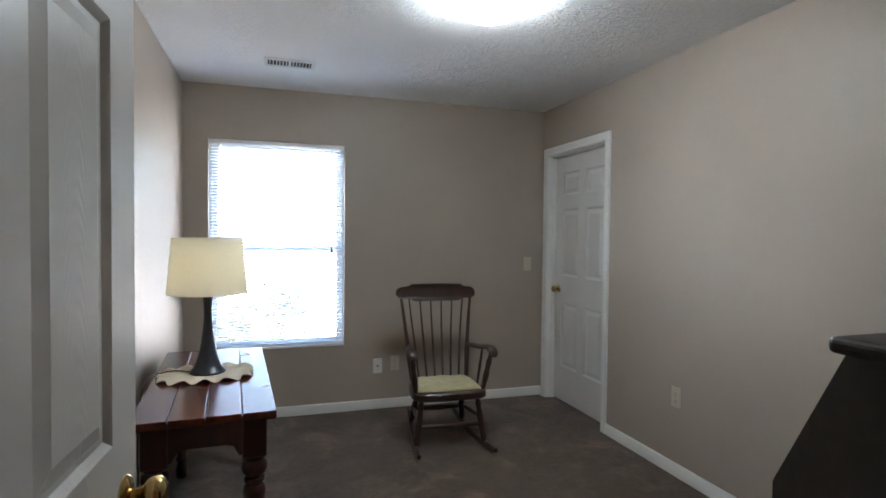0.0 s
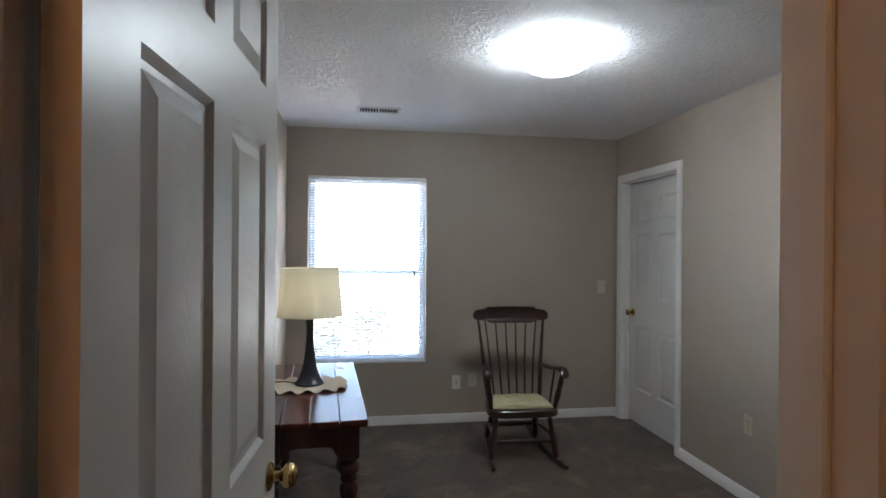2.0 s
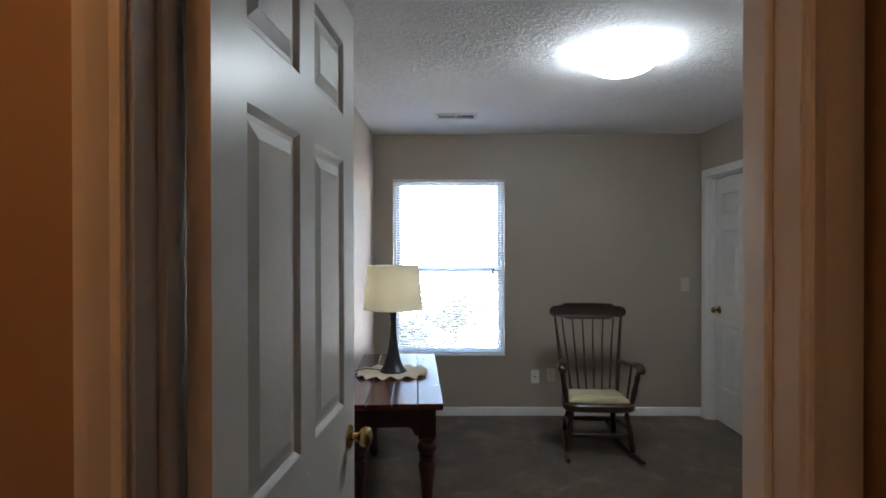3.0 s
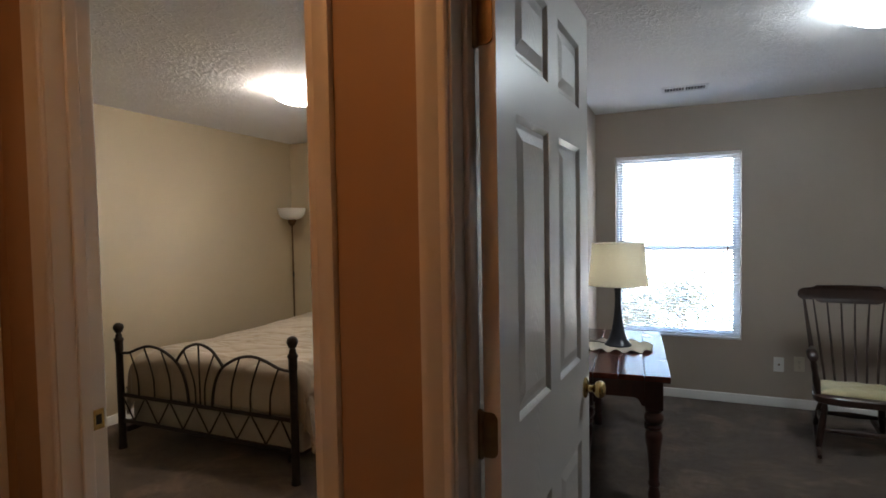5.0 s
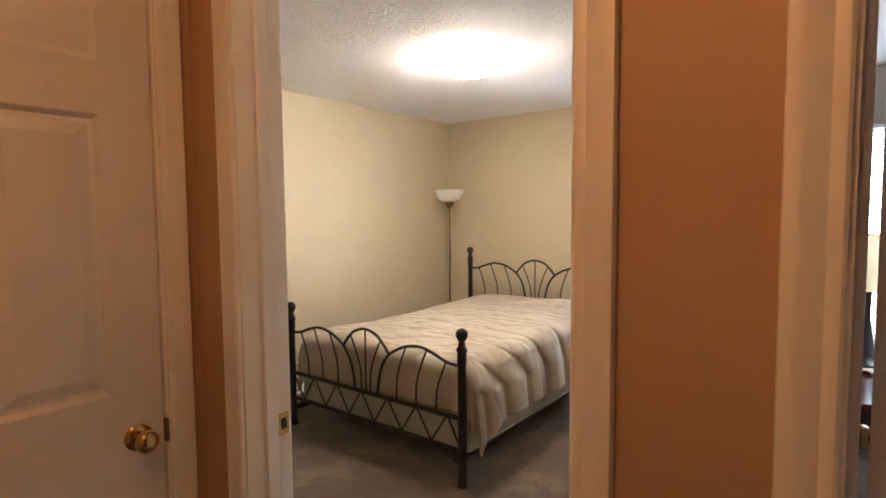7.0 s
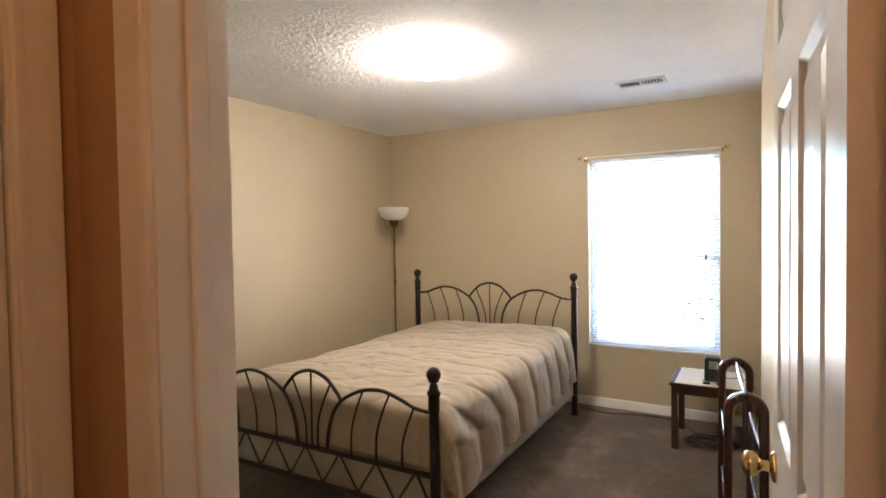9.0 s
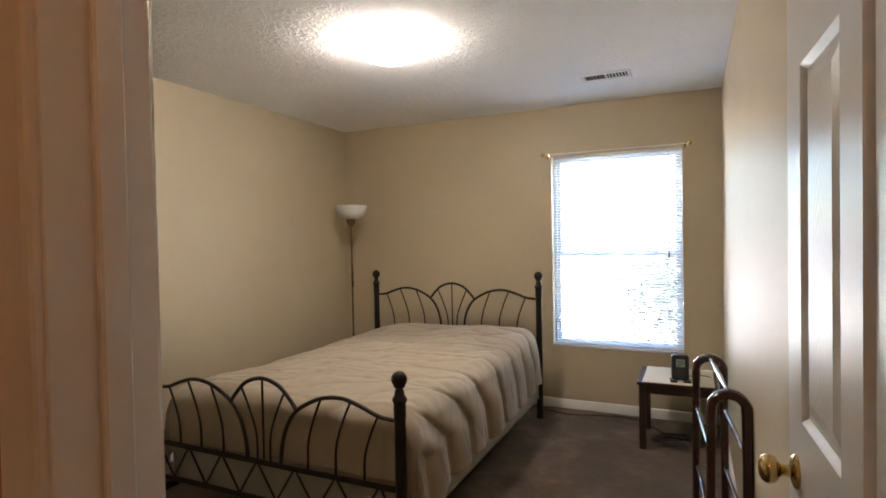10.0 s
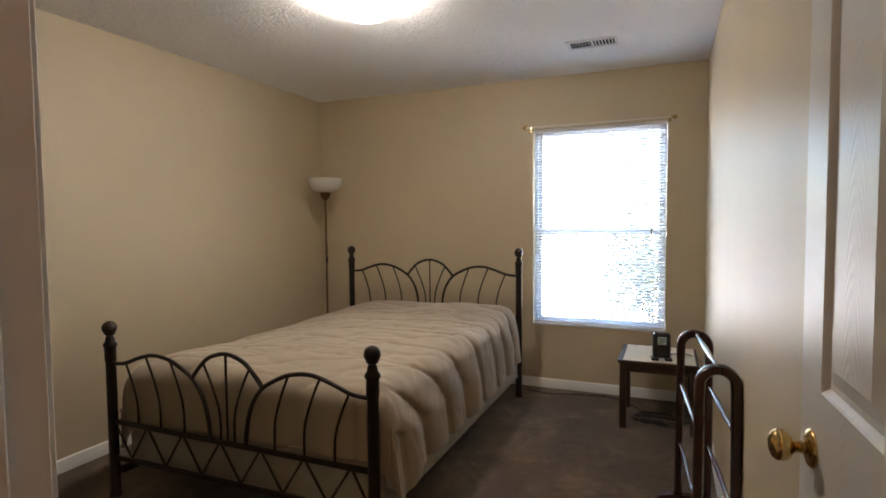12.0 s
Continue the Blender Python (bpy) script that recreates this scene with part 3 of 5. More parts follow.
bm = B()
box(bm, XH0 - 0.012, XH0 + 0.003, DOOR_D[1] - 0.004, DOOR_D[1] + 0.004, 0.935 - 0.030, 0.935 + 0.030, 0.001)
solid("strike_plate", bm, M_HINGE, "tarnished strike plate on the white jamb beside the shut door", "strike plate")


# ---- windows and blinds ----
def window(name, w, label):
    x0, x1, z0, z1 = w
    y0, y1 = YW + 0.075, YW + 0.145
    root = thing(name, label, "window", kind="structure")
    def frame_bm(a0, a1, b0, b1, t, ya, yb):
        bm = B()
        box(bm, a0, a0 + t, ya, yb, b0, b1, 0.003)
        box(bm, a1 - t, a1, ya, yb, b0, b1, 0.003)
        box(bm, a0 + t, a1 - t, ya, yb, b0, b0 + t, 0.003)
        box(bm, a0 + t, a1 - t, ya, yb, b1 - t, b1, 0.003)
        return bm
    part("window_frame", frame_bm(x0 + 0.001, x1 - 0.001, z0 + 0.001, z1 - 0.001, 0.022, y0, y1), M_VINYL, root)
    zm = (z0 + z1) / 2 - 0.03
    for nm, b0, b1, ya in (("lower_sash", z0 + 0.023, zm + 0.015, y0 + 0.008), ("upper_sash", zm - 0.015, z1 - 0.023, y0 + 0.038)):
        sash = part(nm, frame_bm(x0 + 0.024, x1 - 0.024, b0, b1, 0.028, ya, ya + 0.028), M_VINYL, root)
        bm = B()
        box(bm, x0 + 0.050, x1 - 0.050, ya + 0.012, ya + 0.016, b0 + 0.026, b1 - 0.026)
        pane = part("pane", bm, M_GLASS, sash)
        pane.visible_shadow = False
    bm = B()
    box(bm, x0 + 0.001, x1 - 0.001, YW - 0.010, y0, z0 + 0.0005, z0 + 0.016, 0.003)
    part("window_sill", bm, M_TRIM, root, "white painted sill")
    return root


def blind(w, wand_x, label):
    x0, x1, z0, z1 = w
    x0, x1 = x0 + 0.008, x1 - 0.008
    yc = YW + 0.032
    root = thing("window_blind", label, "blind", m=Matrix.Translation(((x0 + x1) / 2, yc, z0 + 0.016)))
    hw, top = (x1 - x0) / 2, z1 - z0 - 0.016
    bm = B()
    box(bm, -hw, hw, -0.0125, 0.0125, top - 0.027, top - 0.001, 0.002)
    part("headrail", bm, M_VINYL, root, "white blind headrail")
    bm = B()
    box(bm, -hw, hw, -0.011, 0.011, 0.004, 0.016, 0.003)
    part("bottom_rail", bm, M_VINYL, root)
    # one curved slat, shared by all
    bm = B()
    n = 4
    prof = [(-0.0125 + 0.025 * k / n, 0.0018 * (1 - (2 * k / n - 1) ** 2)) for k in range(n + 1)]
    tilt = radians(-32)
    prof = [(y * math.cos(tilt) - z * math.sin(tilt), y * math.sin(tilt) + z * math.cos(tilt)) for y, z in prof]
    a = [bm.verts.new((-hw, y, z)) for y, z in prof]
    b = [bm.verts.new((hw, y, z)) for y, z in prof]
    a2 = [bm.verts.new((-hw, y, z - 0.0006)) for y, z in prof]
    b2 = [bm.verts.new((hw, y, z - 0.0006)) for y, z in prof]
    for k in range(n):
        bm.faces.new((a[k], a[k + 1], b[k + 1], b[k]))
        bm.faces.new((a2[k], b2[k], b2[k + 1], a2[k + 1]))
    bm.faces.new((a[0], b[0], b2[0], a2[0]))
    bm.faces.new((a[n], a2[n], b2[n], b[n]))
    me = mesh_of(bm, "slat", M_SLAT)
    count = int((top - 0.05) / 0.0215)
    for k in range(count):
        ob = new("slat", me)
        ob.parent = root
        ob.matrix_basis = pose(0, 0, 0.026 + k * (top - 0.058) / (count - 1), 0, 0, 0)
    for cx in (-hw + 0.12, hw - 0.12):
        bm = B()
        for cy in (-0.013, 0.013):
            tube(bm, [(cx, cy, 0.016), (cx, cy, top - 0.027)], 0.0007, 4)
        part("ladder_cord", bm, M_WHITEP, root)
    bm = B()
    tube(bm, [(wand_x - (x0 + x1) / 2, -0.020, top - 0.03), (wand_x - (x0 + x1) / 2, -0.020, top * 0.50)], 0.0035, 6)
    part("tilt_wand", bm, M_WHITEP, root, "clear plastic tilt wand")
    bm = B()
    lathe(bm, [(0.003, 0.0), (0.008, 0.006), (0.007, 0.030), (0.003, 0.045)], 10, (hw - 0.09, -0.020, top * 0.50 - 0.06))
    tube(bm, [(hw - 0.09, -0.020, top * 0.50 - 0.02), (hw - 0.09, -0.018, top - 0.03)], 0.0009, 4)
    part("cord_tassel", bm, M_CORD_G, root, "brown pull-cord tassel", smooth=40)
    return root


window("window_1", WIN_A, "white vinyl double-hung window with bright daylight behind")
window("window_2", WIN_B, "white vinyl double-hung window with bright daylight behind")
blind(WIN_A, WIN_A[0] + 0.07, "white horizontal mini blind, lowered with open slats")
blind(WIN_B, WIN_B[0] + 0.07, "white horizontal mini blind, lowered with open slats")


# ---- ceiling lights and vents ----
def dome_light(x, y, mat, label, r=0.172):
    root = thing("ceiling_light", label, "ceiling light", m=Matrix.Translation((x, y, H)))
    bm = B()
    lathe(bm, [(r * 0.50, 0.0), (r * 0.60, -0.001), (r * 0.60, -0.010), (r * 0.55, -0.012)], 40)
    part("base_pan", bm, M_VENT, root, "white enamelled pan", smooth=40)
    bm = B()
    prof = [(r * 0.60, -0.008), (r * 0.84, -0.015), (r * 0.96, -0.026), (r, -0.039)]
    prof += [(r * math.cos(a), -0.039 - 0.074 * math.sin(a)) for a in [radians(90 * k / 10) for k in range(1, 10)]] + [(0.006, -0.113)]
    lathe(bm, prof, 40)
    part("glass_dome", bm, mat, root, "glowing frosted glass dome", smooth=60)
    bm = B()
    lathe(bm, [(0.003, -0.111), (0.008, -0.115), (0.006, -0.120), (0.008, -0.124), (0.003, -0.128)], 14)
    part("finial", bm, M_HINGE, root, "small dark finial", smooth=50)
    return root


dome_light(0.885, 2.18, M_DOME_A, "lit round frosted-glass ceiling light")
dome_light(-2.355, 2.26, M_DOME_B, "lit round frosted-glass ceiling light")
dome_light(-0.76, -0.64, M_DOME_H, "lit warm round ceiling light in the hall", 0.14)


def ceiling_vent(x0, x1, y0, y1, label):
    root = thing("ceiling_vent", label, "air vent", m=Matrix.Translation(((x0 + x1) / 2, (y0 + y1) / 2, H)))
    hx, hy = (x1 - x0) / 2, (y1 - y0) / 2
    bm = B()
    box(bm, -hx + 0.01, hx - 0.01, -hy + 0.01, hy - 0.01, -0.003, -0.0005)
    part("duct_opening", bm, M_DUCT, root, "dark duct opening")
    bm = B()
    b = 0.022
    box(bm, -hx, -hx + b, -hy, hy, -0.010, 0, 0.003)
    box(bm, hx - b, hx, -hy, hy, -0.010, 0, 0.003)
    box(bm, -hx + b, hx - b, -hy, -hy + b, -0.010, 0, 0.003)
    box(bm, -hx + b, hx - b, hy - b, hy, -0.010, 0, 0.003)
    box(bm, -0.007, 0.007, -hy + b, hy - b, -0.010, -0.001, 0.002)
    part("vent_frame", bm, M_VENT, root, "white enamelled frame")
    for s in (-1, 1):
        n = 6
        for k in range(n):
            bm = B()
            cx = s * (0.012 + (hx - b - 0.014) * (k + 0.5) / n)
            box(bm, -0.0008, 0.0008, -hy + b, hy - b, -0.006, 0.002)
            ob = part("louvre", bm, M_VENT, root, m=pose(cx, 0, -0.004, 0, 32 * s, 0))
    return root


ceiling_vent(-0.078, 0.228, 3.405, 3.560, "white ceiling air vent with dark louvres")
ceiling_vent(-1.580, -1.270, 3.370, 3.525, "white ceiling air vent with dark louvres")

# ---- things in the taupe bedroom ----
def proportion(me):
    """Shorten the seat and raise the arms to this chair's build."""
    knots = ((0.0, 0.0), (0.10, 0.10), (0.323, 0.352), (0.58, 0.626), (0.95, 0.952), (1.10, 1.10))
    for v in me.vertices:
        v.co.x *= 0.945
        v.co.y *= 0.84
        for (a0, b0), (a1, b1) in zip(knots, knots[1:]):
            if a0 <= v.co.z <= a1:
                v.co.z = b0 + (b1 - b0) * (v.co.z - a0) / (a1 - a0)
                break


def rocking_chair(m):
    root = thing("rocking_chair", "dark-stained wooden rocking chair with spindle back and pale seat pad", "rocking chair", m)
    # seat: thick shaped board
    bm = B()
    out = []
    for k in range(40):
        a = 2 * math.pi * k / 40
        c, s = math.cos(a), math.sin(a)
        x = 0.275 * abs(c) ** 0.45 * (1 if c >= 0 else -1)
        y = 0.235 * abs(s) ** 0.45 * (1 if s >= 0 else -1)
        out.append((x * (1.0 - 0.16 * (y + 0.235) / 0.47), y - 0.055))
    lo = [bm.verts.new((x * 0.965, y * 0.965, 0.300)) for x, y in out]
    m1 = [bm.verts.new((x, y, 0.308)) for x, y in out]
    m2 = [bm.verts.new((x, y, 0.338)) for x, y in out]
    hi = [bm.verts.new((x * 0.97, y * 0.97, 0.346)) for x, y in out]
    for a, b in ((lo, m1), (m1, m2), (m2, hi)):
        for k in range(40):
            bm.faces.new((a[k], a[(k + 1) % 40], b[(k + 1) % 40], b[k]))
    bm.faces.new(list(reversed(lo)))
    bm.faces.new(hi)
    part("seat", bm, M_WALNUT, root, smooth=40)
    for sx in (-1, 1):
        # rocker runner, set wider at the front
        bm = B()
        R = 2.0
        pts = []
        for k in range(19):
            y = -0.455 + 0.925 * k / 18
            z = R - math.sqrt(R * R - (y + 0.08) ** 2)
            x = sx * (0.252 - 0.075 * (y + 0.40) / 0.87)
            pts.append((x, y, z))
        rows = []
        for k, (x, y, z) in enumerate(pts):
            h = 0.042 if 1 < k < 17 else (0.034 if k in (1, 17) else 0.022)
            rows.append([bm.verts.new((x + dx, y, z + dz)) for dx, dz in ((-0.012, 0.003), (-0.009, 0), (0.009, 0), (0.012, 0.003), (0.012, h - 0.004), (0.008, h), (-0.008, h), (-0.012, h - 0.004))])
        for a, b in zip(rows, rows[1:]):
            for k in range(8):
                bm.faces.new((a[k], a[(k + 1) % 8], b[(k + 1) % 8], b[k]))
        bm.faces.new(list(reversed(rows[0])))
        bm.faces.new(rows[-1])
        part("rocker", bm, M_WALNUT, root, smooth=40)
        for y0, y1, x0, x1 in ((-0.20, -0.25, 0.195, 0.238), (0.10, 0.23, 0.160, 0.198)):
            bm = B()
            z1 = R - math.sqrt(R * R - (y1 + 0.08) ** 2) + 0.036
            prof = [(0.0, 0.015), (0.08, 0.016), (0.16, 0.022), (0.24, 0.017), (0.40, 0.021), (0.62, 0.024), (0.78, 0.019), (0.86, 0.023), (1.0, 0.015)]
            tube(bm, [(sx * (x0 + (x1 - x0) * u), y0 + (y1 - y0) * u, 0.302 + (z1 - 0.302) * u) for u, r in prof], [r for u, r in prof], 12)
            part("leg", bm, M_WALNUT, root, smooth=50)
        bm = B()
        tube(bm, [(sx * 0.216, -0.225, 0.185), (sx * 0.205, -0.02, 0.175), (sx * 0.184, 0.175, 0.165)], [0.010, 0.014, 0.010], 10)
        part("stretcher", bm, M_WALNUT, root, smooth=50)
        # arm with a rolled front
        bm = B()
        rows = []
        for y, x, z, w, t in ((0.165, 0.228, 0.560, 0.014, 0.014), (0.10, 0.236, 0.566, 0.020, 0.015), (0.0, 0.250, 0.572, 0.023, 0.015), (-0.10, 0.264, 0.585, 0.025, 0.016), (-0.19, 0.274, 0.602, 0.030, 0.018), (-0.25, 0.278, 0.602, 0.034, 0.023), (-0.285, 0.280, 0.590, 0.034, 0.024), (-0.308, 0.280, 0.574, 0.030, 0.017), (-0.316, 0.280, 0.562, 0.022, 0.008)):
            rows.append([bm.verts.new((sx * x + w * math.cos(a), y, z + t * math.sin(a))) for a in [2 * math.pi * k / 12 for k in range(12)]])
        for a, b in zip(rows, rows[1:]):
            for k in range(12):
                bm.faces.new((a[k], a[(k + 1) % 12], b[(k + 1) % 12], b[k]))
        bm.faces.new(list(reversed(rows[0])))
        bm.faces.new(rows[-1])
        part("armrest", bm, M_WALNUT, root, smooth=50)
        bm = B()
        prof = [(0.0, 0.014), (0.15, 0.018), (0.35, 0.023), (0.55, 0.017), (0.72, 0.021), (0.85, 0.015), (1.0, 0.013)]
        tube(bm, [(sx * (0.235 + 0.043 * u), -0.205 - 0.055 * u, 0.342 + 0.245 * u) for u, r in prof], [r for u, r in prof], 12)
        part("arm_post", bm, M_WALNUT, root, smooth=50)
        bm = B()
        tube(bm, [(sx * (0.232 + 0.028 * u), -0.07 - 0.03 * u, 0.342 + 0.238 * u) for u in (0, 0.5, 1)], [0.008, 0.011, 0.008], 8)
        part("arm_spindle", bm, M_WALNUT, root, smooth=50)
        bm = B()
        prof = [(0.0, 0.015), (0.12, 0.017), (0.30, 0.019), (0.42, 0.015), (0.7, 0.013), (1.0, 0.010)]
        tube(bm, [(sx * (0.205 + 0.062 * u), 0.135 + 0.150 * u + 0.02 * math.sin(math.pi * u), 0.342 + 0.590 * u) for u, r in prof], [r for u, r in prof], 12)
        part("back_post", bm, M_WALNUT, root, smooth=50)
    for k in range(6):
        f = (k - 2.5) / 2.5
        bm = B()
        tube(bm, [(f * (0.150 + 0.058 * u), 0.150 + 0.140 * u + 0.022 * math.sin(math.pi * u), 0.342 + 0.575 * u) for u in (0, 0.2, 0.4, 0.6, 0.8, 1.0)], [0.0075, 0.0085, 0.0085, 0.0075, 0.0065, 0.006], 8)
        part("spindle", bm, M_WALNUT, root, smooth=50)
    for y0, z0, xx, in ((-0.232, 0.150, 0.222), (0.190, 0.155, 0.185)):
        bm = B()
        tube(bm, [(-xx, y0, z0), (-xx * 0.4, y0, z0), (0, y0, z0), (xx * 0.4, y0, z0), (xx, y0, z0)], [0.010, 0.014, 0.018, 0.014, 0.010], 12)
        part("stretcher", bm, M_WALNUT, root, smooth=50)
    # crest rail with scooped shoulders and round ears, bowed backwards
    bm = B()
    half = [(0.0, 1.030), (0.19, 1.026), (0.205, 1.012), (0.235, 1.006), (0.268, 1.004), (0.295, 0.990), (0.306, 0.968), (0.304, 0.945), (0.288, 0.926), (0.266, 0.920), (0.240, 0.926), (0.222, 0.930), (0.205, 0.926), (0.190, 0.910), (0.165, 0.900), (0.0, 0.900)]
    full = half + [(-x, z) for x, z in reversed(half[1:-1])]
    def bow(x, z):
        return 0.282 - 0.35 * (0.09 - x * x) * 0.5 + 0.18 * (z - 0.9)
    fr = [bm.verts.new((x, bow(x, z) - 0.012, z)) for x, z in full]
    bk = [bm.verts.new((x, bow(x, z) + 0.014, z)) for x, z in full]
    n = len(full)
    for vs, flip in ((fr, False), (bk, True)):
        for i in range(len(half) - 1):
            q = [vs[i], vs[i + 1], vs[(n - i - 1) % n], vs[(n - i) % n]]
            q = list(dict.fromkeys(q))
            if len(q) >= 3:
                bm.faces.new(list(reversed(q)) if flip else q)
    for i in range(n):
        bm.faces.new((fr[i], bk[i], bk[(i + 1) % n], fr[(i + 1) % n]))
    part("crest_rail", bm, M_WALNUT, root, "broad scooped crest rail", smooth=30)
    for ob in root.children:
        proportion(ob.data)
    return root


CHAIR = pose(1.077, 3.402, 0, 0, 0, -3.5)
rocking_chair(CHAIR)


def seat_pad(m):
    bm = B()
    nx, ny = 22, 18
    top, bot = {}, {}
    for i in range(nx + 1):
        for j in range(ny + 1):
            u, v = 2 * i / nx - 1, 2 * j / ny - 1
            edge = max(0.0, 1 - max(abs(u), abs(v)) ** 6)
            x = 0.235 * u * (1 - 0.10 * (v + 1) / 2) * (1 - 0.06 * v * v)
            y = 0.180 * v * (1 - 0.07 * u * u) - 0.045
            puff = 0.014 + 0.022 * edge * (0.75 + 0.25 * math.cos(3 * math.pi * u) * math.cos(3 * math.pi * v)) + 0.005 * noise.noise((x * 14, y * 14, 0))
            top[i, j] = bm.verts.new((x, y, 0.347 + puff * (1 if edge > 0 else 0.45)))
            bot[i, j] = bm.verts.new((x, y, 0.3468))
    for i in range(nx):
        for j in range(ny):
            bm.faces.new((top[i, j], top[i + 1, j], top[i + 1, j + 1], top[i, j + 1]))
            bm.faces.new((bot[i, j], bot[i, j + 1], bot[i + 1, j + 1], bot[i + 1, j]))
    for i in range(nx):
        bm.faces.new((top[i, 0], bot[i, 0], bot[i + 1, 0], top[i + 1, 0]))
        bm.faces.new((top[i, ny], top[i + 1, ny], bot[i + 1, ny], bot[i, ny]))
    for j in range(ny):
        bm.faces.new((top[0, j], top[0, j + 1], bot[0, j + 1], bot[0, j]))
        bm.faces.new((top[nx, j], bot[nx, j], bot[nx, j + 1], top[nx, j + 1]))
    ob = solid("seat_cushion", bm, M_CUSHION, "flat straw-coloured tufted cushion on the rocking chair", "cushion", smooth=60, m=m)
    proportion(ob.data)
    return ob


seat_pad(CHAIR)


def console_table(m):
    """Near right corner of the top at the origin; the top runs to x = -0.51 and y = 1.24."""
    root = thing("console_table", "red-brown cherry wood table with planked top and turned legs", "table", m)
    W, L, T = 0.512, 1.245, 0.694
    n = 4
    for k in range(n):
        bm = B()
        w = W / n
        box(bm, -W + k * w + 0.0016, -W + (k + 1) * w - 0.0016, 0, L, T - 0.030, T - (0.0006 if k % 2 else 0.0), 0.004, 2)
        part("plank", bm, M_CHERRY, root)
    bm = B()
    box(bm, -W + 0.004, -0.004, 0.004, L - 0.004, T - 0.034, T - 0.010)
    part("underframe", bm, M_CHERRY_DARK, root)
    ov, ap = 0.036, 0.022

    def apron(bm, x0, x1, y0, y1):
        along_x = (x1 - x0) > (y1 - y0)
        a0, a1 = (x0, x1) if along_x else (y0, y1)
        pts = [(a0, T - 0.032), (a1, T - 0.032), (a1, 0.520)]
        for k in range(13):
            u = k / 12
            s = a1 - 0.012 - (a1 - a0 - 0.024) * u
            q = min(u, 1 - u) * 2
            pts.append((s, 0.520 + 0.044 * (1 - (1 - min(1, q * 2.4)) ** 2) ** 0.5))
        pts.append((a0, 0.520))
        if along_x:
            slab(bm, pts, y0, y1)
        else:
            c = B()
            slab(c, pts, x0, x1)
            c.transform(Matrix(((0, 1, 0, 0), (1, 0, 0, 0), (0, 0, 1, 0), (0, 0, 0, 1))))
            me = bpy.data.meshes.new("tmp")
            c.to_mesh(me)
            bm.from_mesh(me)
            c.free()
            bpy.data.meshes.remove(me)
    lx, ly = (-W + ov + 0.045, -ov - 0.045), (ov + 0.045, L - ov - 0.045)
    for y in (ov + 0.012, L - ov - 0.012 - ap):
        bm = B()
        apron(bm, lx[0] + 0.045, lx[1] - 0.045, y, y + ap)
        part("apron", bm, M_CHERRY_DARK, root)
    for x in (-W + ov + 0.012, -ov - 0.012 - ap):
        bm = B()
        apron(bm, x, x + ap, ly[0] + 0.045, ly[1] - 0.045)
        part("apron", bm, M_CHERRY_DARK, root)
    for x in lx:
        for y in ly:
            bm = B()
            box(bm, x - 0.045, x + 0.045, y - 0.045, y + 0.045, 0.505, T - 0.032, 0.004)
            lathe(bm, [(0.022, 0.0), (0.030, 0.01), (0.033, 0.05), (0.026, 0.075), (0.024, 0.09), (0.032, 0.10), (0.032, 0.112), (0.025, 0.122), (0.028, 0.20), (0.035, 0.29), (0.043, 0.34), (0.045, 0.362), (0.040, 0.382), (0.030, 0.392), (0.041, 0.402), (0.041, 0.414), (0.032, 0.422), (0.046, 0.436), (0.051, 0.455), (0.047, 0.474), (0.034, 0.486), (0.042, 0.494), (0.042, 0.507)], 24, (x, y, 0))
            part("leg", bm, M_CHERRY_DARK, root, "stout turned leg with square block", smooth=40)
    return root


TABLE_M = pose(-0.008, 2.125, 0, 0, 0, 3.6)
console_table(TABLE_M)


def runner(x, y, z):
    """Small scalloped cloth with a rippled rim."""
    bm = B()
    rings, segs = 10, 160
    prev = [bm.verts.new((0, 0, 0.003))] * segs
    for r in range(1, rings + 1):
        q = r / rings
        ring = []
        for k in range(segs):
            a = 2 * math.pi * k / segs
            c, s = math.cos(a), math.sin(a)
            sup = (abs(c) ** 3.2 + abs(s) ** 3.2) ** (-1 / 3.2)
            sc = 1 + q * q * (0.085 * abs(math.sin(8 * a)) + 0.02 * noise.noise((3 * c, 3 * s, 8.0)))
            px, py = 0.200 * c * sup * q * sc, 0.155 * s * sup * q * sc
            lift = 0.003 + (0.017 * max(0.0, q - 0.66) / 0.34) * (0.5 + 0.5 * math.cos(16 * a + 0.8 * math.sin(2 * a))) + 0.001 * noise.noise((px * 30, py * 30, 3))
            ring.append(bm.verts.new((px, py, lift)))
        for k in range(segs):
            j = (k + 1) % segs
            if r == 1:
                bm.faces.new((prev[k], ring[k], ring[j]))
            else:
                bm.faces.new((prev[k], ring[k], ring[j], prev[j]))
        prev = ring
    low = [bm.verts.new(v.co - Vector((0, 0, 0.0025))) for v in prev]
    for k in range(segs):
        j = (k + 1) % segs
        bm.faces.new((prev[k], low[k], low[j], prev[j]))
    return solid("table_runner", bm, M_DOILY, "cream scalloped cloth doily lying on the cherry table", "doily", smooth=60, m=pose(x, y, z, 0, 0, 3.6))


runner(-0.330, 2.755, 0.6945)


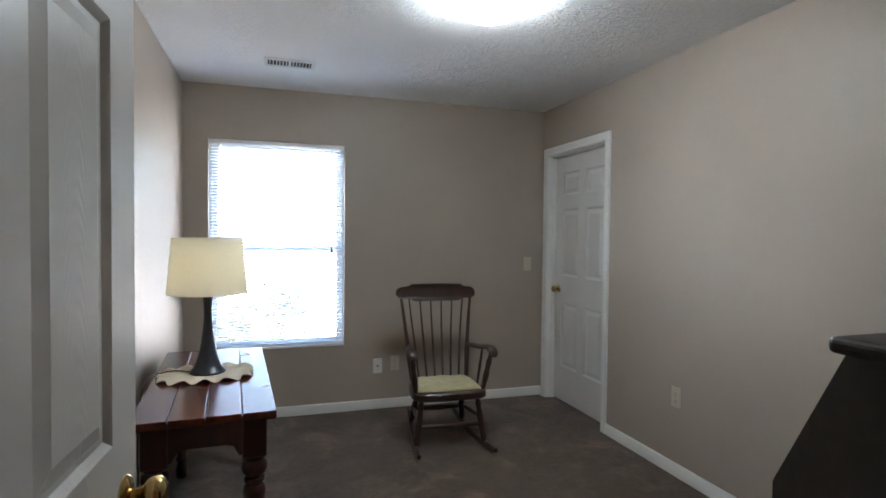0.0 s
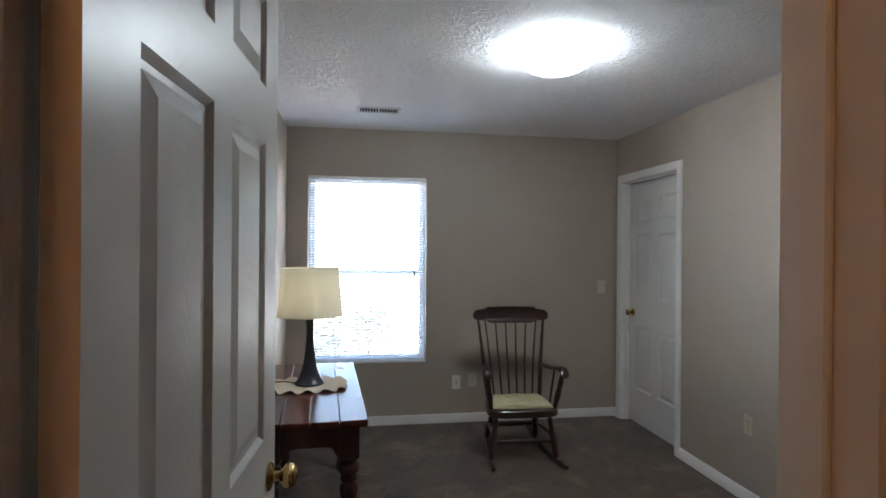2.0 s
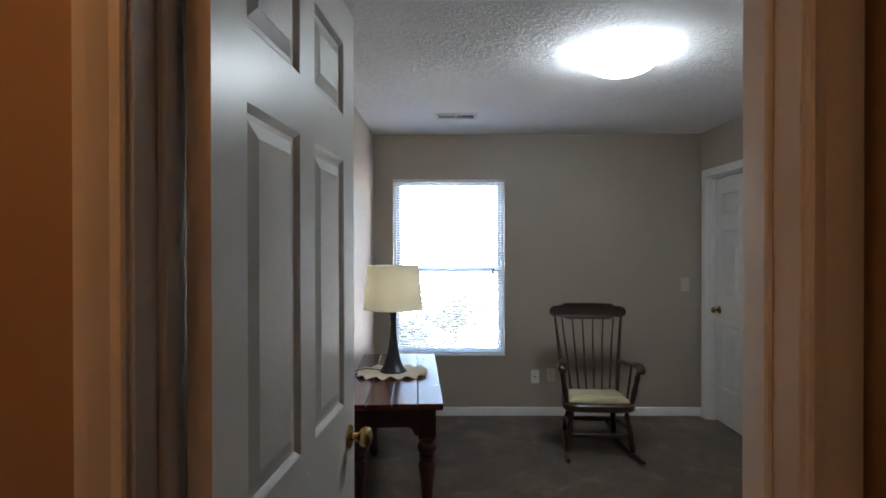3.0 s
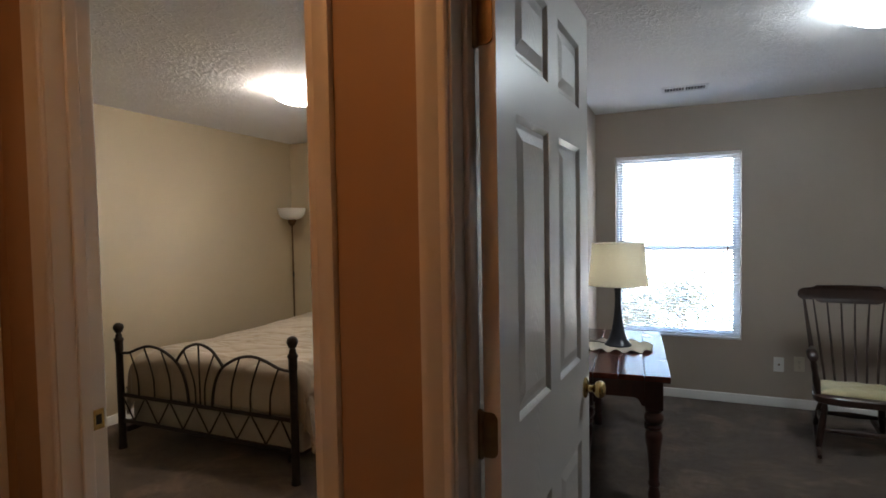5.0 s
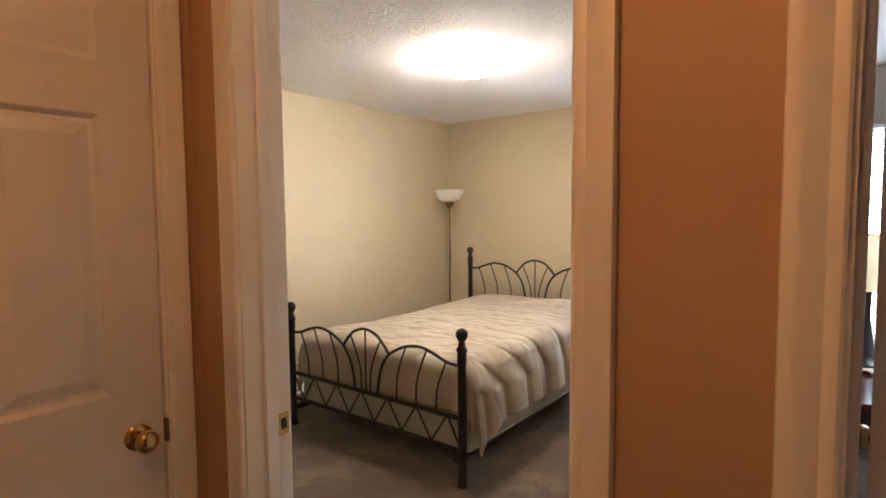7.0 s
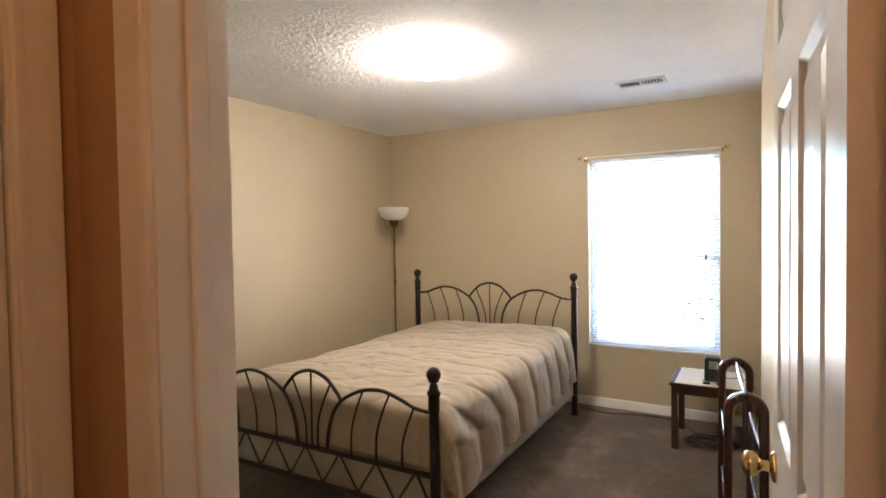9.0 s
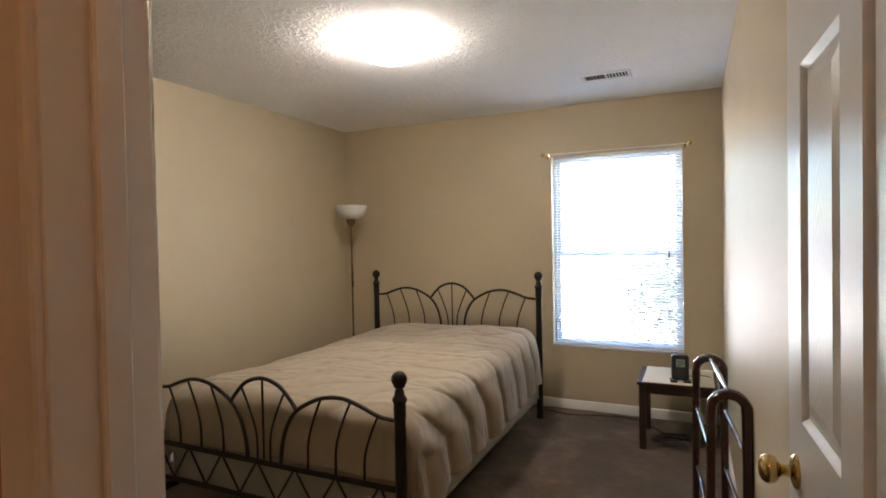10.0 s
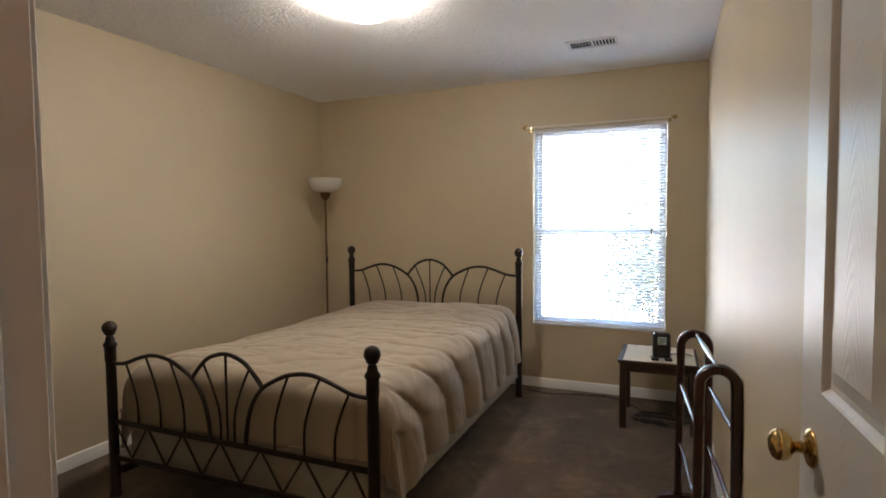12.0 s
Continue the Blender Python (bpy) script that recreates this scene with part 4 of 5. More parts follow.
def table_lamp(x, y, z):
    root = thing("table_lamp", "table lamp with flared dark blue-grey base and ivory drum shade", "lamp", Matrix.Translation((x, y, z)))
    bm = B()
    lathe(bm, [(0.080, 0.0), (0.083, 0.003), (0.083, 0.008), (0.078, 0.013), (0.062, 0.034), (0.050, 0.062), (0.040, 0.100), (0.032, 0.145), (0.025, 0.195), (0.0205, 0.240), (0.0185, 0.280), (0.0185, 0.310), (0.0205, 0.345), (0.025, 0.375), (0.024, 0.380)], 36)
    part("base", bm, M_LAMPBASE, root, "flared dark blue-grey base", smooth=50)
    bm = B()
    lathe(bm, [(0.010, 0.378), (0.010, 0.400), (0.016, 0.402), (0.016, 0.450), (0.012, 0.455)], 16)
    part("socket", bm, M_BRASS, root, "brass bulb socket", smooth=40)
    bm = B()
    lathe(bm, [(0.012, 0.452), (0.014, 0.470), (0.029, 0.505), (0.030, 0.525), (0.020, 0.545), (0.004, 0.552)], 20)
    part("bulb", bm, M_BULB, root, "glowing frosted bulb", smooth=60)
    bm = B()
    segs = 56
    r = [[bm.verts.new((rr * math.cos(2 * math.pi * k / segs), rr * math.sin(2 * math.pi * k / segs), zz)) for k in range(segs)] for rr, zz in ((0.1815, 0.386), (0.1595, 0.652), (0.1580, 0.652), (0.1800, 0.386))]
    for a, b in zip(r, r[1:] + r[:1]):
        for k in range(segs):
            bm.faces.new((a[k], a[(k + 1) % segs], b[(k + 1) % segs], b[k]))
    sh = part("shade", bm, M_SHADE, root, "ivory fabric drum shade", smooth=40)
    for rr, zz in ((0.1818, 0.386), (0.1598, 0.648)):
        bm = B()
        lathe(bm, [(rr - 0.0035, 0), (rr + 0.0012, 0), (rr + 0.0012, 0.006), (rr - 0.0035, 0.006)], segs, (0, 0, zz), cap=False)
        part("trim_band", bm, M_SHADE, sh)
    bm = B()
    for k in range(3):
        a = 2 * math.pi * k / 3 + 0.4
        tube(bm, [(0.008 * math.cos(a), 0.008 * math.sin(a), 0.640), (0.158 * math.cos(a), 0.158 * math.sin(a), 0.640)], 0.0016, 6)
    lathe(bm, [(0.010, 0.630), (0.010, 0.644), (0.006, 0.648), (0.003, 0.650)], 12)
    part("spider", bm, M_BRASS, root, "brass shade carrier")
    bm = B()
    tube(bm, curve_points([(-0.078, 0.0, 0.006), (-0.14, 0.012, 0.012), (-0.20, -0.01, 0.012), (-0.245, -0.05, 0.004), (-0.262, -0.10, -0.03), (-0.275, -0.12, -0.15), (-0.285, -0.10, -0.40), (-0.288, 0.0, -0.68)], 6), 0.0028, 6)
    part("power_cord", bm, M_CORD_D, root, "dark lamp cord", smooth=60)
    return root


table_lamp(-0.326, 2.795, 0.6985)


def slant_desk(x0, x1, y0, y1, top_y, top_z, low_z):
    root = thing("slant_front_desk", "near-black wooden slant-front desk against the wall", "desk", Matrix.Translation((x0, y0, 0)))
    w, d, ty = x1 - x0, y1 - y0, top_y - y0
    prof = [(0.0, 0.06), (d, 0.06), (d, low_z), (ty, top_z - 0.022), (0.0, top_z - 0.022)]
    for sx in (0.0, w - 0.022):
        bm = B()
        a = [bm.verts.new((sx, y, z)) for y, z in prof]
        b = [bm.verts.new((sx + 0.022, y, z)) for y, z in prof]
        bm.faces.new(a)
        bm.faces.new(list(reversed(b)))
        for k in range(5):
            bm.faces.new((a[(k + 1) % 5], a[k], b[k], b[(k + 1) % 5]))
        part("side_panel", bm, M_BLACKWOOD, root)
    bm = B()
    box(bm, -0.030, w + 0.030, 0.0, ty + 0.016, top_z - 0.028, top_z, 0.010, 3)
    part("top_board", bm, M_BLACKWOOD, root, "overhanging top board")
    bm = B()
    n = Vector((0, top_z - low_z, d - ty)).normalized()
    a, b = Vector((0, d, low_z)), Vector((0, ty, top_z - 0.024))
    q = [a + n * 0.002 - Vector((0, 0, 0)), b + n * 0.002, b - n * 0.018, a - n * 0.018]
    f0 = [bm.verts.new((0.024, p.y, p.z)) for p in q]
    f1 = [bm.verts.new((w - 0.024, p.y, p.z)) for p in q]
    bm.faces.new(f0)
    bm.faces.new(list(reversed(f1)))
    for k in range(4):
        bm.faces.new((f0[(k + 1) % 4], f0[k], f1[k], f1[(k + 1) % 4]))
    lid = part("drop_lid", bm, M_BLACKWOOD, root, "sloping drop lid")
    dz = (low_z - 0.03 - 0.10) / 4
    for k in range(4):
        bm = B()
        z = 0.10 + k * dz
        box(bm, 0.026, w - 0.026, d - 0.040, d - 0.004 + 0.006, z + 0.004, z + dz - 0.004, 0.004)
        dr = part("drawer", bm, M_BLACKWOOD, root)
        for hx in (w * 0.25, w * 0.75):
            bm = B()
            lathe(bm, [(0.010, 0), (0.007, 0.008), (0.013, 0.018), (0.010, 0.026), (0.003, 0.029)], 14, (hx, d + 0.002, z + dz / 2), Matrix.Rotation(radians(-90), 4, "X"))
            part("drawer_pull", bm, M_HINGE, dr, "tarnished brass pull", smooth=50)
    bm = B()
    box(bm, 0.022, w - 0.022, 0.002, 0.010, 0.06, top_z - 0.024)
    part("back_panel", bm, M_BLACKWOOD, root)
    for fx in (0.0, w - 0.07):
        for fy in (0.01, d - 0.07):
            bm = B()
            box(bm, fx, fx + 0.07, fy, fy + 0.07, 0.0, 0.062, 0.006)
            part("foot", bm, M_BLACKWOOD, root)
    return root


slant_desk(*DESK)


def wall_plate(m, kind, mat, label):
    """Plate in the local x-z plane, facing -y."""
    root = thing({"socket": "wall_socket", "coax": "cable_outlet", "switch": "light_switch", "blank": "wall_plate"}[kind], label, {"socket": "wall socket", "coax": "cable outlet", "switch": "light switch", "blank": "wall plate"}[kind], m)
    bm = B()
    box(bm, -0.0355, 0.0355, -0.006, 0.0, -0.058, 0.058, 0.003, 2)
    part("plate", bm, mat, root)
    if kind == "socket":
        for z in (-0.020, 0.020):
            bm = B()
            lathe(bm, [(0.0165, 0.0), (0.0165, 0.0015), (0.0155, 0.002)], 20, (0, -0.006, z), Matrix.Rotation(radians(90), 4, "X"))
            rc = part("receptacle", bm, mat, root, smooth=40)
            bm = B()
            for sx in (-0.006, 0.006):
                box(bm, sx - 0.0012, sx + 0.0012, -0.0086, -0.0078, z - 0.001, z + 0.007)
            lathe(bm, [(0.0024, 0.0), (0.0024, 0.0006)], 10, (0, -0.008, z - 0.008), Matrix.Rotation(radians(90), 4, "X"))
            part("slots", bm, M_SLOT, rc, "dark slots")
    elif kind == "coax":
        bm = B()
        lathe(bm, [(0.008, 0), (0.008, 0.003), (0.0048, 0.003), (0.0048, 0.010)], 12, (0, -0.006, 0), Matrix.Rotation(radians(90), 4, "X"))
        part("connector", bm, M_HINGE, root, "threaded cable connector", smooth=40)
    elif kind == "switch":
        bm = B()
        box(bm, -0.005, 0.005, -0.014, -0.005, -0.004, 0.010, 0.001)
        part("toggle", bm, mat, root)
    for z in ((0.0,) if kind == "socket" else (-0.042, 0.042)):
        bm = B()
        lathe(bm, [(0.003, 0.0), (0.0025, 0.001)], 8, (0, -0.006, z), Matrix.Rotation(radians(90), 4, "X"))
        part("screw", bm, M_BRASS if kind == "socket" else mat, root)
    return root


wall_plate(pose(0.767, YW, 0.338), "coax", M_WHITEP, "white wall plate with a cable connector")
wall_plate(pose(0.905, YW, 0.352), "socket", M_IVORY, "ivory double wall socket above the baseboard")
wall_plate(pose(XA1, 2.494, 0.455, 0, 0, -90), "socket", M_IVORY, "ivory double wall socket above the baseboard")
wall_plate(pose(2.06, YW, 1.137), "switch", M_IVORY, "ivory light switch beside the closet door")

# ---- things in the cream bedroom ----
def metal_bed():
    X0, X1, YFOOT, YHEAD = -3.458, -2.000, 1.673, 3.836
    root = thing("bed_frame", "dark bronze iron bed frame with arched head and foot", "bed", Matrix.Translation((X0, YFOOT, 0)))
    W, L = X1 - X0, YHEAD - YFOOT
    cx = W / 2
    for name, y, ball, base, arch in (("footboard", 0.0, 0.832, 0.374, 0.0), ("headboard", L, 1.094, 0.600, 0.257)):
        bm = B()
        box(bm, 0.0, W, y - 0.008, y + 0.008, base - 0.012, base + 0.012, 0.003)
        board = part(name, bm, M_IRON, root, "arched %s of bent iron rods" % name)
        if name == "footboard":
            bm = B()
            box(bm, 0.0, W, y - 0.008, y + 0.008, 0.185, 0.209, 0.003)
            part("lower_rail", bm, M_IRON, board)
            n = 13
            for k in range(n):
                a, b = W * (k + 0.0) / n + 0.01, W * (k + 1.0) / n + 0.01
                z0, z1 = (0.375, 0.205) if k % 2 == 0 else (0.205, 0.375)
                bm = B()
                tube(bm, [(a, y, z0), (b - 0.02 if k == n - 1 else b, y, z1)], 0.0055, 6)
                part("zigzag_bar", bm, M_IRON, board, smooth=50)
        # two side arches and the middle one
        side = [(0.020, 0.660), (0.10, 0.668), (0.19, 0.700), (0.285, 0.722), (0.385, 0.712), (0.47, 0.678), (0.54, 0.632), (0.590, 0.560), (0.618, 0.470), (0.630, 0.385)]
        mid = [(0.530, 0.640), (0.575, 0.694), (0.635, 0.744), (0.729, 0.768), (0.823, 0.744), (0.883, 0.694), (0.928, 0.640)]
        def put(line, r, nm):
            bm = B()
            tube(bm, curve_points([(x, y, z) for x, z in line], 5), r, 8)
            part(nm, bm, M_IRON, board, smooth=60)
        lift = [(x, z + arch if z > 0.4 else base) for x, z in side]
        put(lift, 0.0095, "arch")
        put([(W - x, z) for x, z in lift], 0.0095, "arch")
        put([(x, z + arch) for x, z in mid], 0.0095, "arch")
        for x0, z0, x1 in ((0.105, 0.669, 0.177), (0.240, 0.714, 0.324), (0.395, 0.710, 0.474), (0.598, 0.718, 0.690)):
            z0 += arch
            rod = [(x0, z0), (x0 + (x1 - x0) * 0.55, z0 - (z0 - base) * 0.30), (x1 - 0.004, z0 - (z0 - base) * 0.62), (x1, base)]
            put(rod, 0.0055, "rod")
            put([(W - x, z) for x, z in rod], 0.0055, "rod")
        put([(cx, 0.766 + arch), (cx, 0.60 + arch * 0.5), (cx, base)], 0.0055, "rod")
        for x in (0.0, W):
            bm = B()
            lathe(bm, [(0.024, 0.0), (0.029, 0.004), (0.029, 0.020), (0.024, 0.030), (0.023, ball - 0.165), (0.026, ball - 0.160), (0.026, ball - 0.095), (0.031, ball - 0.088), (0.031, ball - 0.078), (0.022, ball - 0.066), (0.019, ball - 0.048), (0.014, ball - 0.036)], 16, (x, y, 0))
            post = part("post", bm, M_IRON, root, "round iron corner post", smooth=40)
            bm = B()
            lathe(bm, [(0.013, ball - 0.038), (0.024, ball - 0.030)] + [(0.0335 * math.cos(radians(a)), ball + 0.0335 * math.sin(radians(a))) for a in range(-40, 90, 13)] + [(0.003, ball + 0.0335)], 18, (x, y, 0))
            part("ball_finial", bm, M_IRON, post, "round ball finial", smooth=60)
    for x in (0.0, W):
        bm = B()
        box(bm, abs(x - 0.045) - 0.012, abs(x - 0.045) + 0.012, 0.0, L, 0.120, 0.1595, 0.003)
        part("side_rail", bm, M_IRON, root)
    for k in range(4):
        bm = B()
        y = L * (k + 0.5) / 4
        box(bm, 0.050, W - 0.050, y - 0.02, y + 0.02, 0.145, 0.1590, 0.002)
        part("cross_slat", bm, M_IRON, root)
    return root


metal_bed()


def soft_block(name, x0, x1, y0, y1, z0, z1, r, mat, label, category):
    bm = B()
    box(bm, x0, x1, y0, y1, z0, z1, r, 4)
    ob = solid(name, bm, mat, label, category, smooth=50)
    for e in ((z0 + r * 0.8), (z1 - r * 0.8)):
        bm = B()
        c = [(x0 - 0.002, y0 + r, e), (x0 + r, y0 - 0.002, e), (x1 - r, y0 - 0.002, e), (x1 + 0.002, y0 + r, e), (x1 + 0.002, y1 - r, e), (x1 - r, y1 + 0.002, e), (x0 + r, y1 + 0.002, e), (x0 - 0.002, y1 - r, e), (x0 - 0.002, y0 + r, e)]
        tube(bm, c, 0.005, 6)
        part("piping", bm, mat, ob, smooth=60)
    return ob


soft_block("box_spring", -3.425, -1.994, 1.730, 3.790, 0.1600, 0.400, 0.02, M_BOXSPRING, "pale patterned box spring on the iron frame", "box spring")
soft_block("mattress", -3.430, -2.026, 1.740, 3.795, 0.4005, 0.590, 0.07, M_BOXSPRING, "pale quilted mattress on the box spring", "mattress")


def comforter():
    """Puffed quilt over the mattress; it hangs down at the foot and far down at the open side."""
    bm = B()
    X0, X1, Y0, Y1, ZT = -3.445, -1.985, 1.730, 3.775, 0.668
    nu, nv = 210, 230
    r = 0.085

    def cross(s, drop0, drop1):
        """Place across the bed, s from 0 to 1: up the wall side, over, down the open side."""
        flat = X1 - X0 - 2 * r
        arc = math.pi * r / 2
        total = drop0 + arc + flat + arc + drop1
        d = s * total
        if d < drop0:
            return X0, ZT - r - (drop0 - d), -1.0, 0.0
        d -= drop0
        if d < arc:
            a = d / r
            return X0 + r - r * math.cos(a), ZT - r + r * math.sin(a), -math.cos(a), math.sin(a)
        d -= arc
        if d < flat:
            return X0 + r + d, ZT, 0.0, 1.0
        d -= flat
        if d < arc:
            a = d / r
            return X1 - r + r * math.sin(a), ZT - r + r * math.cos(a), math.sin(a), math.cos(a)
        d -= arc
        return X1 + 0.14 * d * (1 - 0.5 * d), ZT - r - d, 1.0, 0.12

    foot_drop = 0.205
    rows = []
    for j in range(nv + 1):
        v = j / nv
        line = (Y1 - Y0) + math.pi * r / 2 + foot_drop - r
        d = v * line
        if d < foot_drop:
            yy, zz, ny, nz = Y0, -(foot_drop - d) - r, -1.0, 0.0
        elif d < foot_drop + math.pi * r / 2:
            a = (d - foot_drop) / r
            yy, zz, ny, nz = Y0 + r - r * math.cos(a), -r + r * math.sin(a), -math.cos(a), math.sin(a)
        else:
            yy, zz, ny, nz = Y0 + r + d - foot_drop - math.pi * r / 2, 0.0, 0.0, 1.0
        row = []
        drop1 = 0.298 + 0.030 * noise.noise((0, yy * 2.6, 4.0)) + (0.09 if yy < 1.95 else 0.0) * max(0.0, (1.95 - yy) / 0.22)
        drop0 = 0.10
        for i in range(nu + 1):
            s = i / nu
            x, z, nx, nzz = cross(s, drop0, drop1)
            q = Vector((nx, ny * max(nzz, 0.25), nzz * max(nz, 0.15) + 1e-3)).normalized()
            p = Vector((x, yy, z + zz * max(0.0, min(1.0, (z - 0.25) / 0.35))))
            side = max(0.0, min(1.0, (ZT - z) / 0.20)) if x > -2.2 else 0.0
            # long seams across the bed with soft puffs between, and deep slanting folds down the open side
            drift = 0.09 * noise.noise((x * 1.1, yy * 0.9, 0.0)) + 0.03 * noise.noise((x * 4.0, yy * 2.5, 7.0))
            slant = side * (0.07 + 0.30 * max(0.0, 1 - (yy - 1.73) / 1.1))
            ph = (yy + drift + 0.11 * noise.noise((yy * 1.9, x * 0.7, 60.0)) - slant - 1.80) / 0.30
            cell = math.floor(ph)
            lobe = math.sin(math.pi * (ph - cell) ** 0.62) ** 0.65
            ch = min(1.0, lobe * 2.0) ** 0.7
            near = max(0.0, min(1.0, (x + 2.55) / 0.5))
            soft = 0.75 + 0.5 * noise.noise((cell * 7.3, x * 1.1, 30.0))
            puff = (0.011 + 0.005 * near) * (ch - 0.6) * soft + side * 0.056 * (lobe - 0.55) * (0.85 + 0.8 * noise.noise((cell * 3.1, 5.0, z * 2.0)))
            front = max(0.0, min(1.0, -zz / 0.09))
            big = 0.022 * noise.noise((x * 2.0, yy * 2.2, 1.5))
            wrinkle = 0.005 * noise.noise((x * 5 + 3 * drift, yy * 11, 3.0)) + 0.0025 * noise.noise((x * 16, yy * 18, 9.0))
            edge = max(0.0, 1 - abs(x + 2.10) / 0.16) if x > -2.3 else 0.0
            gather = (0.35 * edge + 0.15 * side) * 0.010 * noise.noise((x * 3 + z * 4, (yy - 1.3 * slant) * 17, 5.0)) * (1.15 - ch) * 2.0
            ridge = abs(noise.noise((x * 3.2 - yy * 1.5, yy * 5.0, 21.0)))
            crease = abs(noise.noise((x * 3.0 + 2.4 * yy, yy * 4.2 - x * 1.2 + 3 * side * z, 41.0)))
            wrinkle -= (0.006 - 0.004 * side) * max(0.0, 1 - ridge / 0.12) + 0.004 * max(0.0, 1 - crease / 0.08)
            wrinkle += 0.006 * (1 - ch) * noise.noise((x * 24, yy * 5, 3.0)) + front * 0.026 * (math.sin(math.pi * ((x + drift) / 0.34 % 1.0) ** 0.7) - 0.6)
            fold = gather
            pillow = 0.042 * math.exp(-((yy - 3.52) / 0.22) ** 2) * (0.6 + 0.4 * math.cos(2 * math.pi * (x + 3.08) / 0.70)) * (1 if z > 0.5 else 0)
            dip = 0.075 * max(0.0, (-2.85 - x) / 0.6) ** 2
            p += q * (puff + big + wrinkle + fold + 0.018) + Vector((0, 0, pillow - dip))
            p.x -= 0.055 * max(0.0, min(1.0, (yy - 3.1) / 0.6)) * max(0.0, min(1.0, (x + 2.5) / 0.4))
            if p.y < 1.700:
                p.y = 1.700 + 0.15 * (p.y - 1.700)
            p.y = min(p.y, 3.818)
            row.append(bm.verts.new(p))
        rows.append(row)
    for j in range(nv):
        for i in range(nu):
            bm.faces.new((rows[j][i], rows[j][i + 1], rows[j + 1][i + 1], rows[j + 1][i]))
    hem = [tuple(r[-1].co) for r in rows[::3]]
    ob = solid("comforter", bm, M_COMFORTER, "puffy beige comforter spread over the bed", "comforter", smooth=180)
    bm = B()
    tube(bm, hem, 0.006, 6)
    part("hem", bm, M_COMFORTER, ob, "stitched rolled hem", smooth=60)
    th = ob.modifiers.new("thickness", "SOLIDIFY")
    th.thickness, th.offset = 0.016, -1.0
    return ob


comforter()


def floor_lamp(x, y):
    root = thing("floor_lamp", "slim torchiere floor lamp with a white glass bowl, switched off", "floor lamp", Matrix.Translation((x, y, 0)))
    bm = B()
    lathe(bm, [(0.118, 0.0), (0.122, 0.006), (0.118, 0.016), (0.060, 0.026), (0.020, 0.034), (0.010, 0.060)], 32)
    part("base", bm, M_HINGE, root, "round weighted base", smooth=40)
    bm = B()
    lathe(bm, [(0.0085, 0.055), (0.0085, 0.55), (0.0105, 0.552), (0.0105, 0.565), (0.0085, 0.567), (0.0085, 1.06), (0.0105, 1.062), (0.0105, 1.075), (0.0085, 1.077), (0.0085, 1.520)], 14)
    part("pole", bm, M_POLE, root, "slim bronze pole", smooth=40)
    bm = B()
    lathe(bm, [(0.010, 1.515), (0.022, 1.525), (0.038, 1.548), (0.044, 1.575), (0.040, 1.588)], 24)
    part("cup", bm, M_POLE, root, "bronze socket cup", smooth=50)
    bm = B()
    out = [(0.046, 1.583), (0.080, 1.592), (0.112, 1.612), (0.132, 1.645), (0.142, 1.688), (0.143, 1.700)]
    lathe(bm, out + [(r - 0.005, z) for r, z in reversed(out)], 40, cap=False)
    part("glass_bowl", bm, M_BOWL, root, "white frosted glass bowl", smooth=60)
    bm = B()
    tube(bm, curve_points([(0.009, -0.006, 1.50), (0.018, -0.010, 1.36), (0.010, -0.012, 1.22), (0.020, -0.012, 1.10), (0.011, -0.012, 0.98), (0.014, -0.010, 0.80), (0.010, -0.010, 0.40), (0.012, -0.010, 0.06)], 6), 0.0026, 6)
    cord = part("power_cord", bm, M_CORD_G, root, "brown cord hanging along the pole", smooth=60)
    bm = B()
    box(bm, 0.004, 0.022, -0.022, -0.006, 0.985, 1.040, 0.005, 2)
    part("foot_switch", bm, M_CORD_D, cord, "dark inline switch")
    return root


M_POLE = metal("bronze_pole", (0.16, 0.10, 0.05), 0.35)
floor_lamp(-3.662, 3.765)


def nightstand(x0, x1, y0, y1, h):
    root = thing("nightstand", "small dark brown wooden side table", "side table", Matrix.Translation((x0, y0, 0)))
    w, d = x1 - x0, y1 - y0
    bm = B()
    box(bm, -0.012, w + 0.012, -0.012, d + 0.012, h - 0.020, h, 0.004, 2)
    part("tabletop", bm, M_STAND, root)
    for nm, a in (("apron", (0.03, w - 0.03, 0.008, 0.024)), ("apron", (0.03, w - 0.03, d - 0.024, d - 0.008)), ("apron", (0.008, 0.024, 0.03, d - 0.03)), ("apron", (w - 0.024, w - 0.008, 0.03, d - 0.03))):
        bm = B()
        box(bm, *a, h - 0.075, h - 0.020, 0.002)
        part(nm, bm, M_STAND, root)
    for lx in (0.0, w - 0.036):
        for ly in (0.0, d - 0.036):
            bm = B()
            vs = box(bm, lx, lx + 0.036, ly, ly + 0.036, 0.0, h - 0.020, 0.0)
            for v in vs:
                if v.co.z < 0.1:
                    v.co.x += (0.006 if lx > 0 else -0.006) * -1 * (1 if v.co.x > lx + 0.018 else 0)
            part("leg", bm, M_STAND, root)
    return root


nightstand(-1.248, -0.800, 3.478, 3.920, 0.442)
bm = B()
box(bm, -1.228, -0.805, 3.476, 3.925, 0.4424, 0.4448, 0.001)
solid("table_mat", bm, M_PAPER, "thin cream cloth mat on the small side table", "table mat")


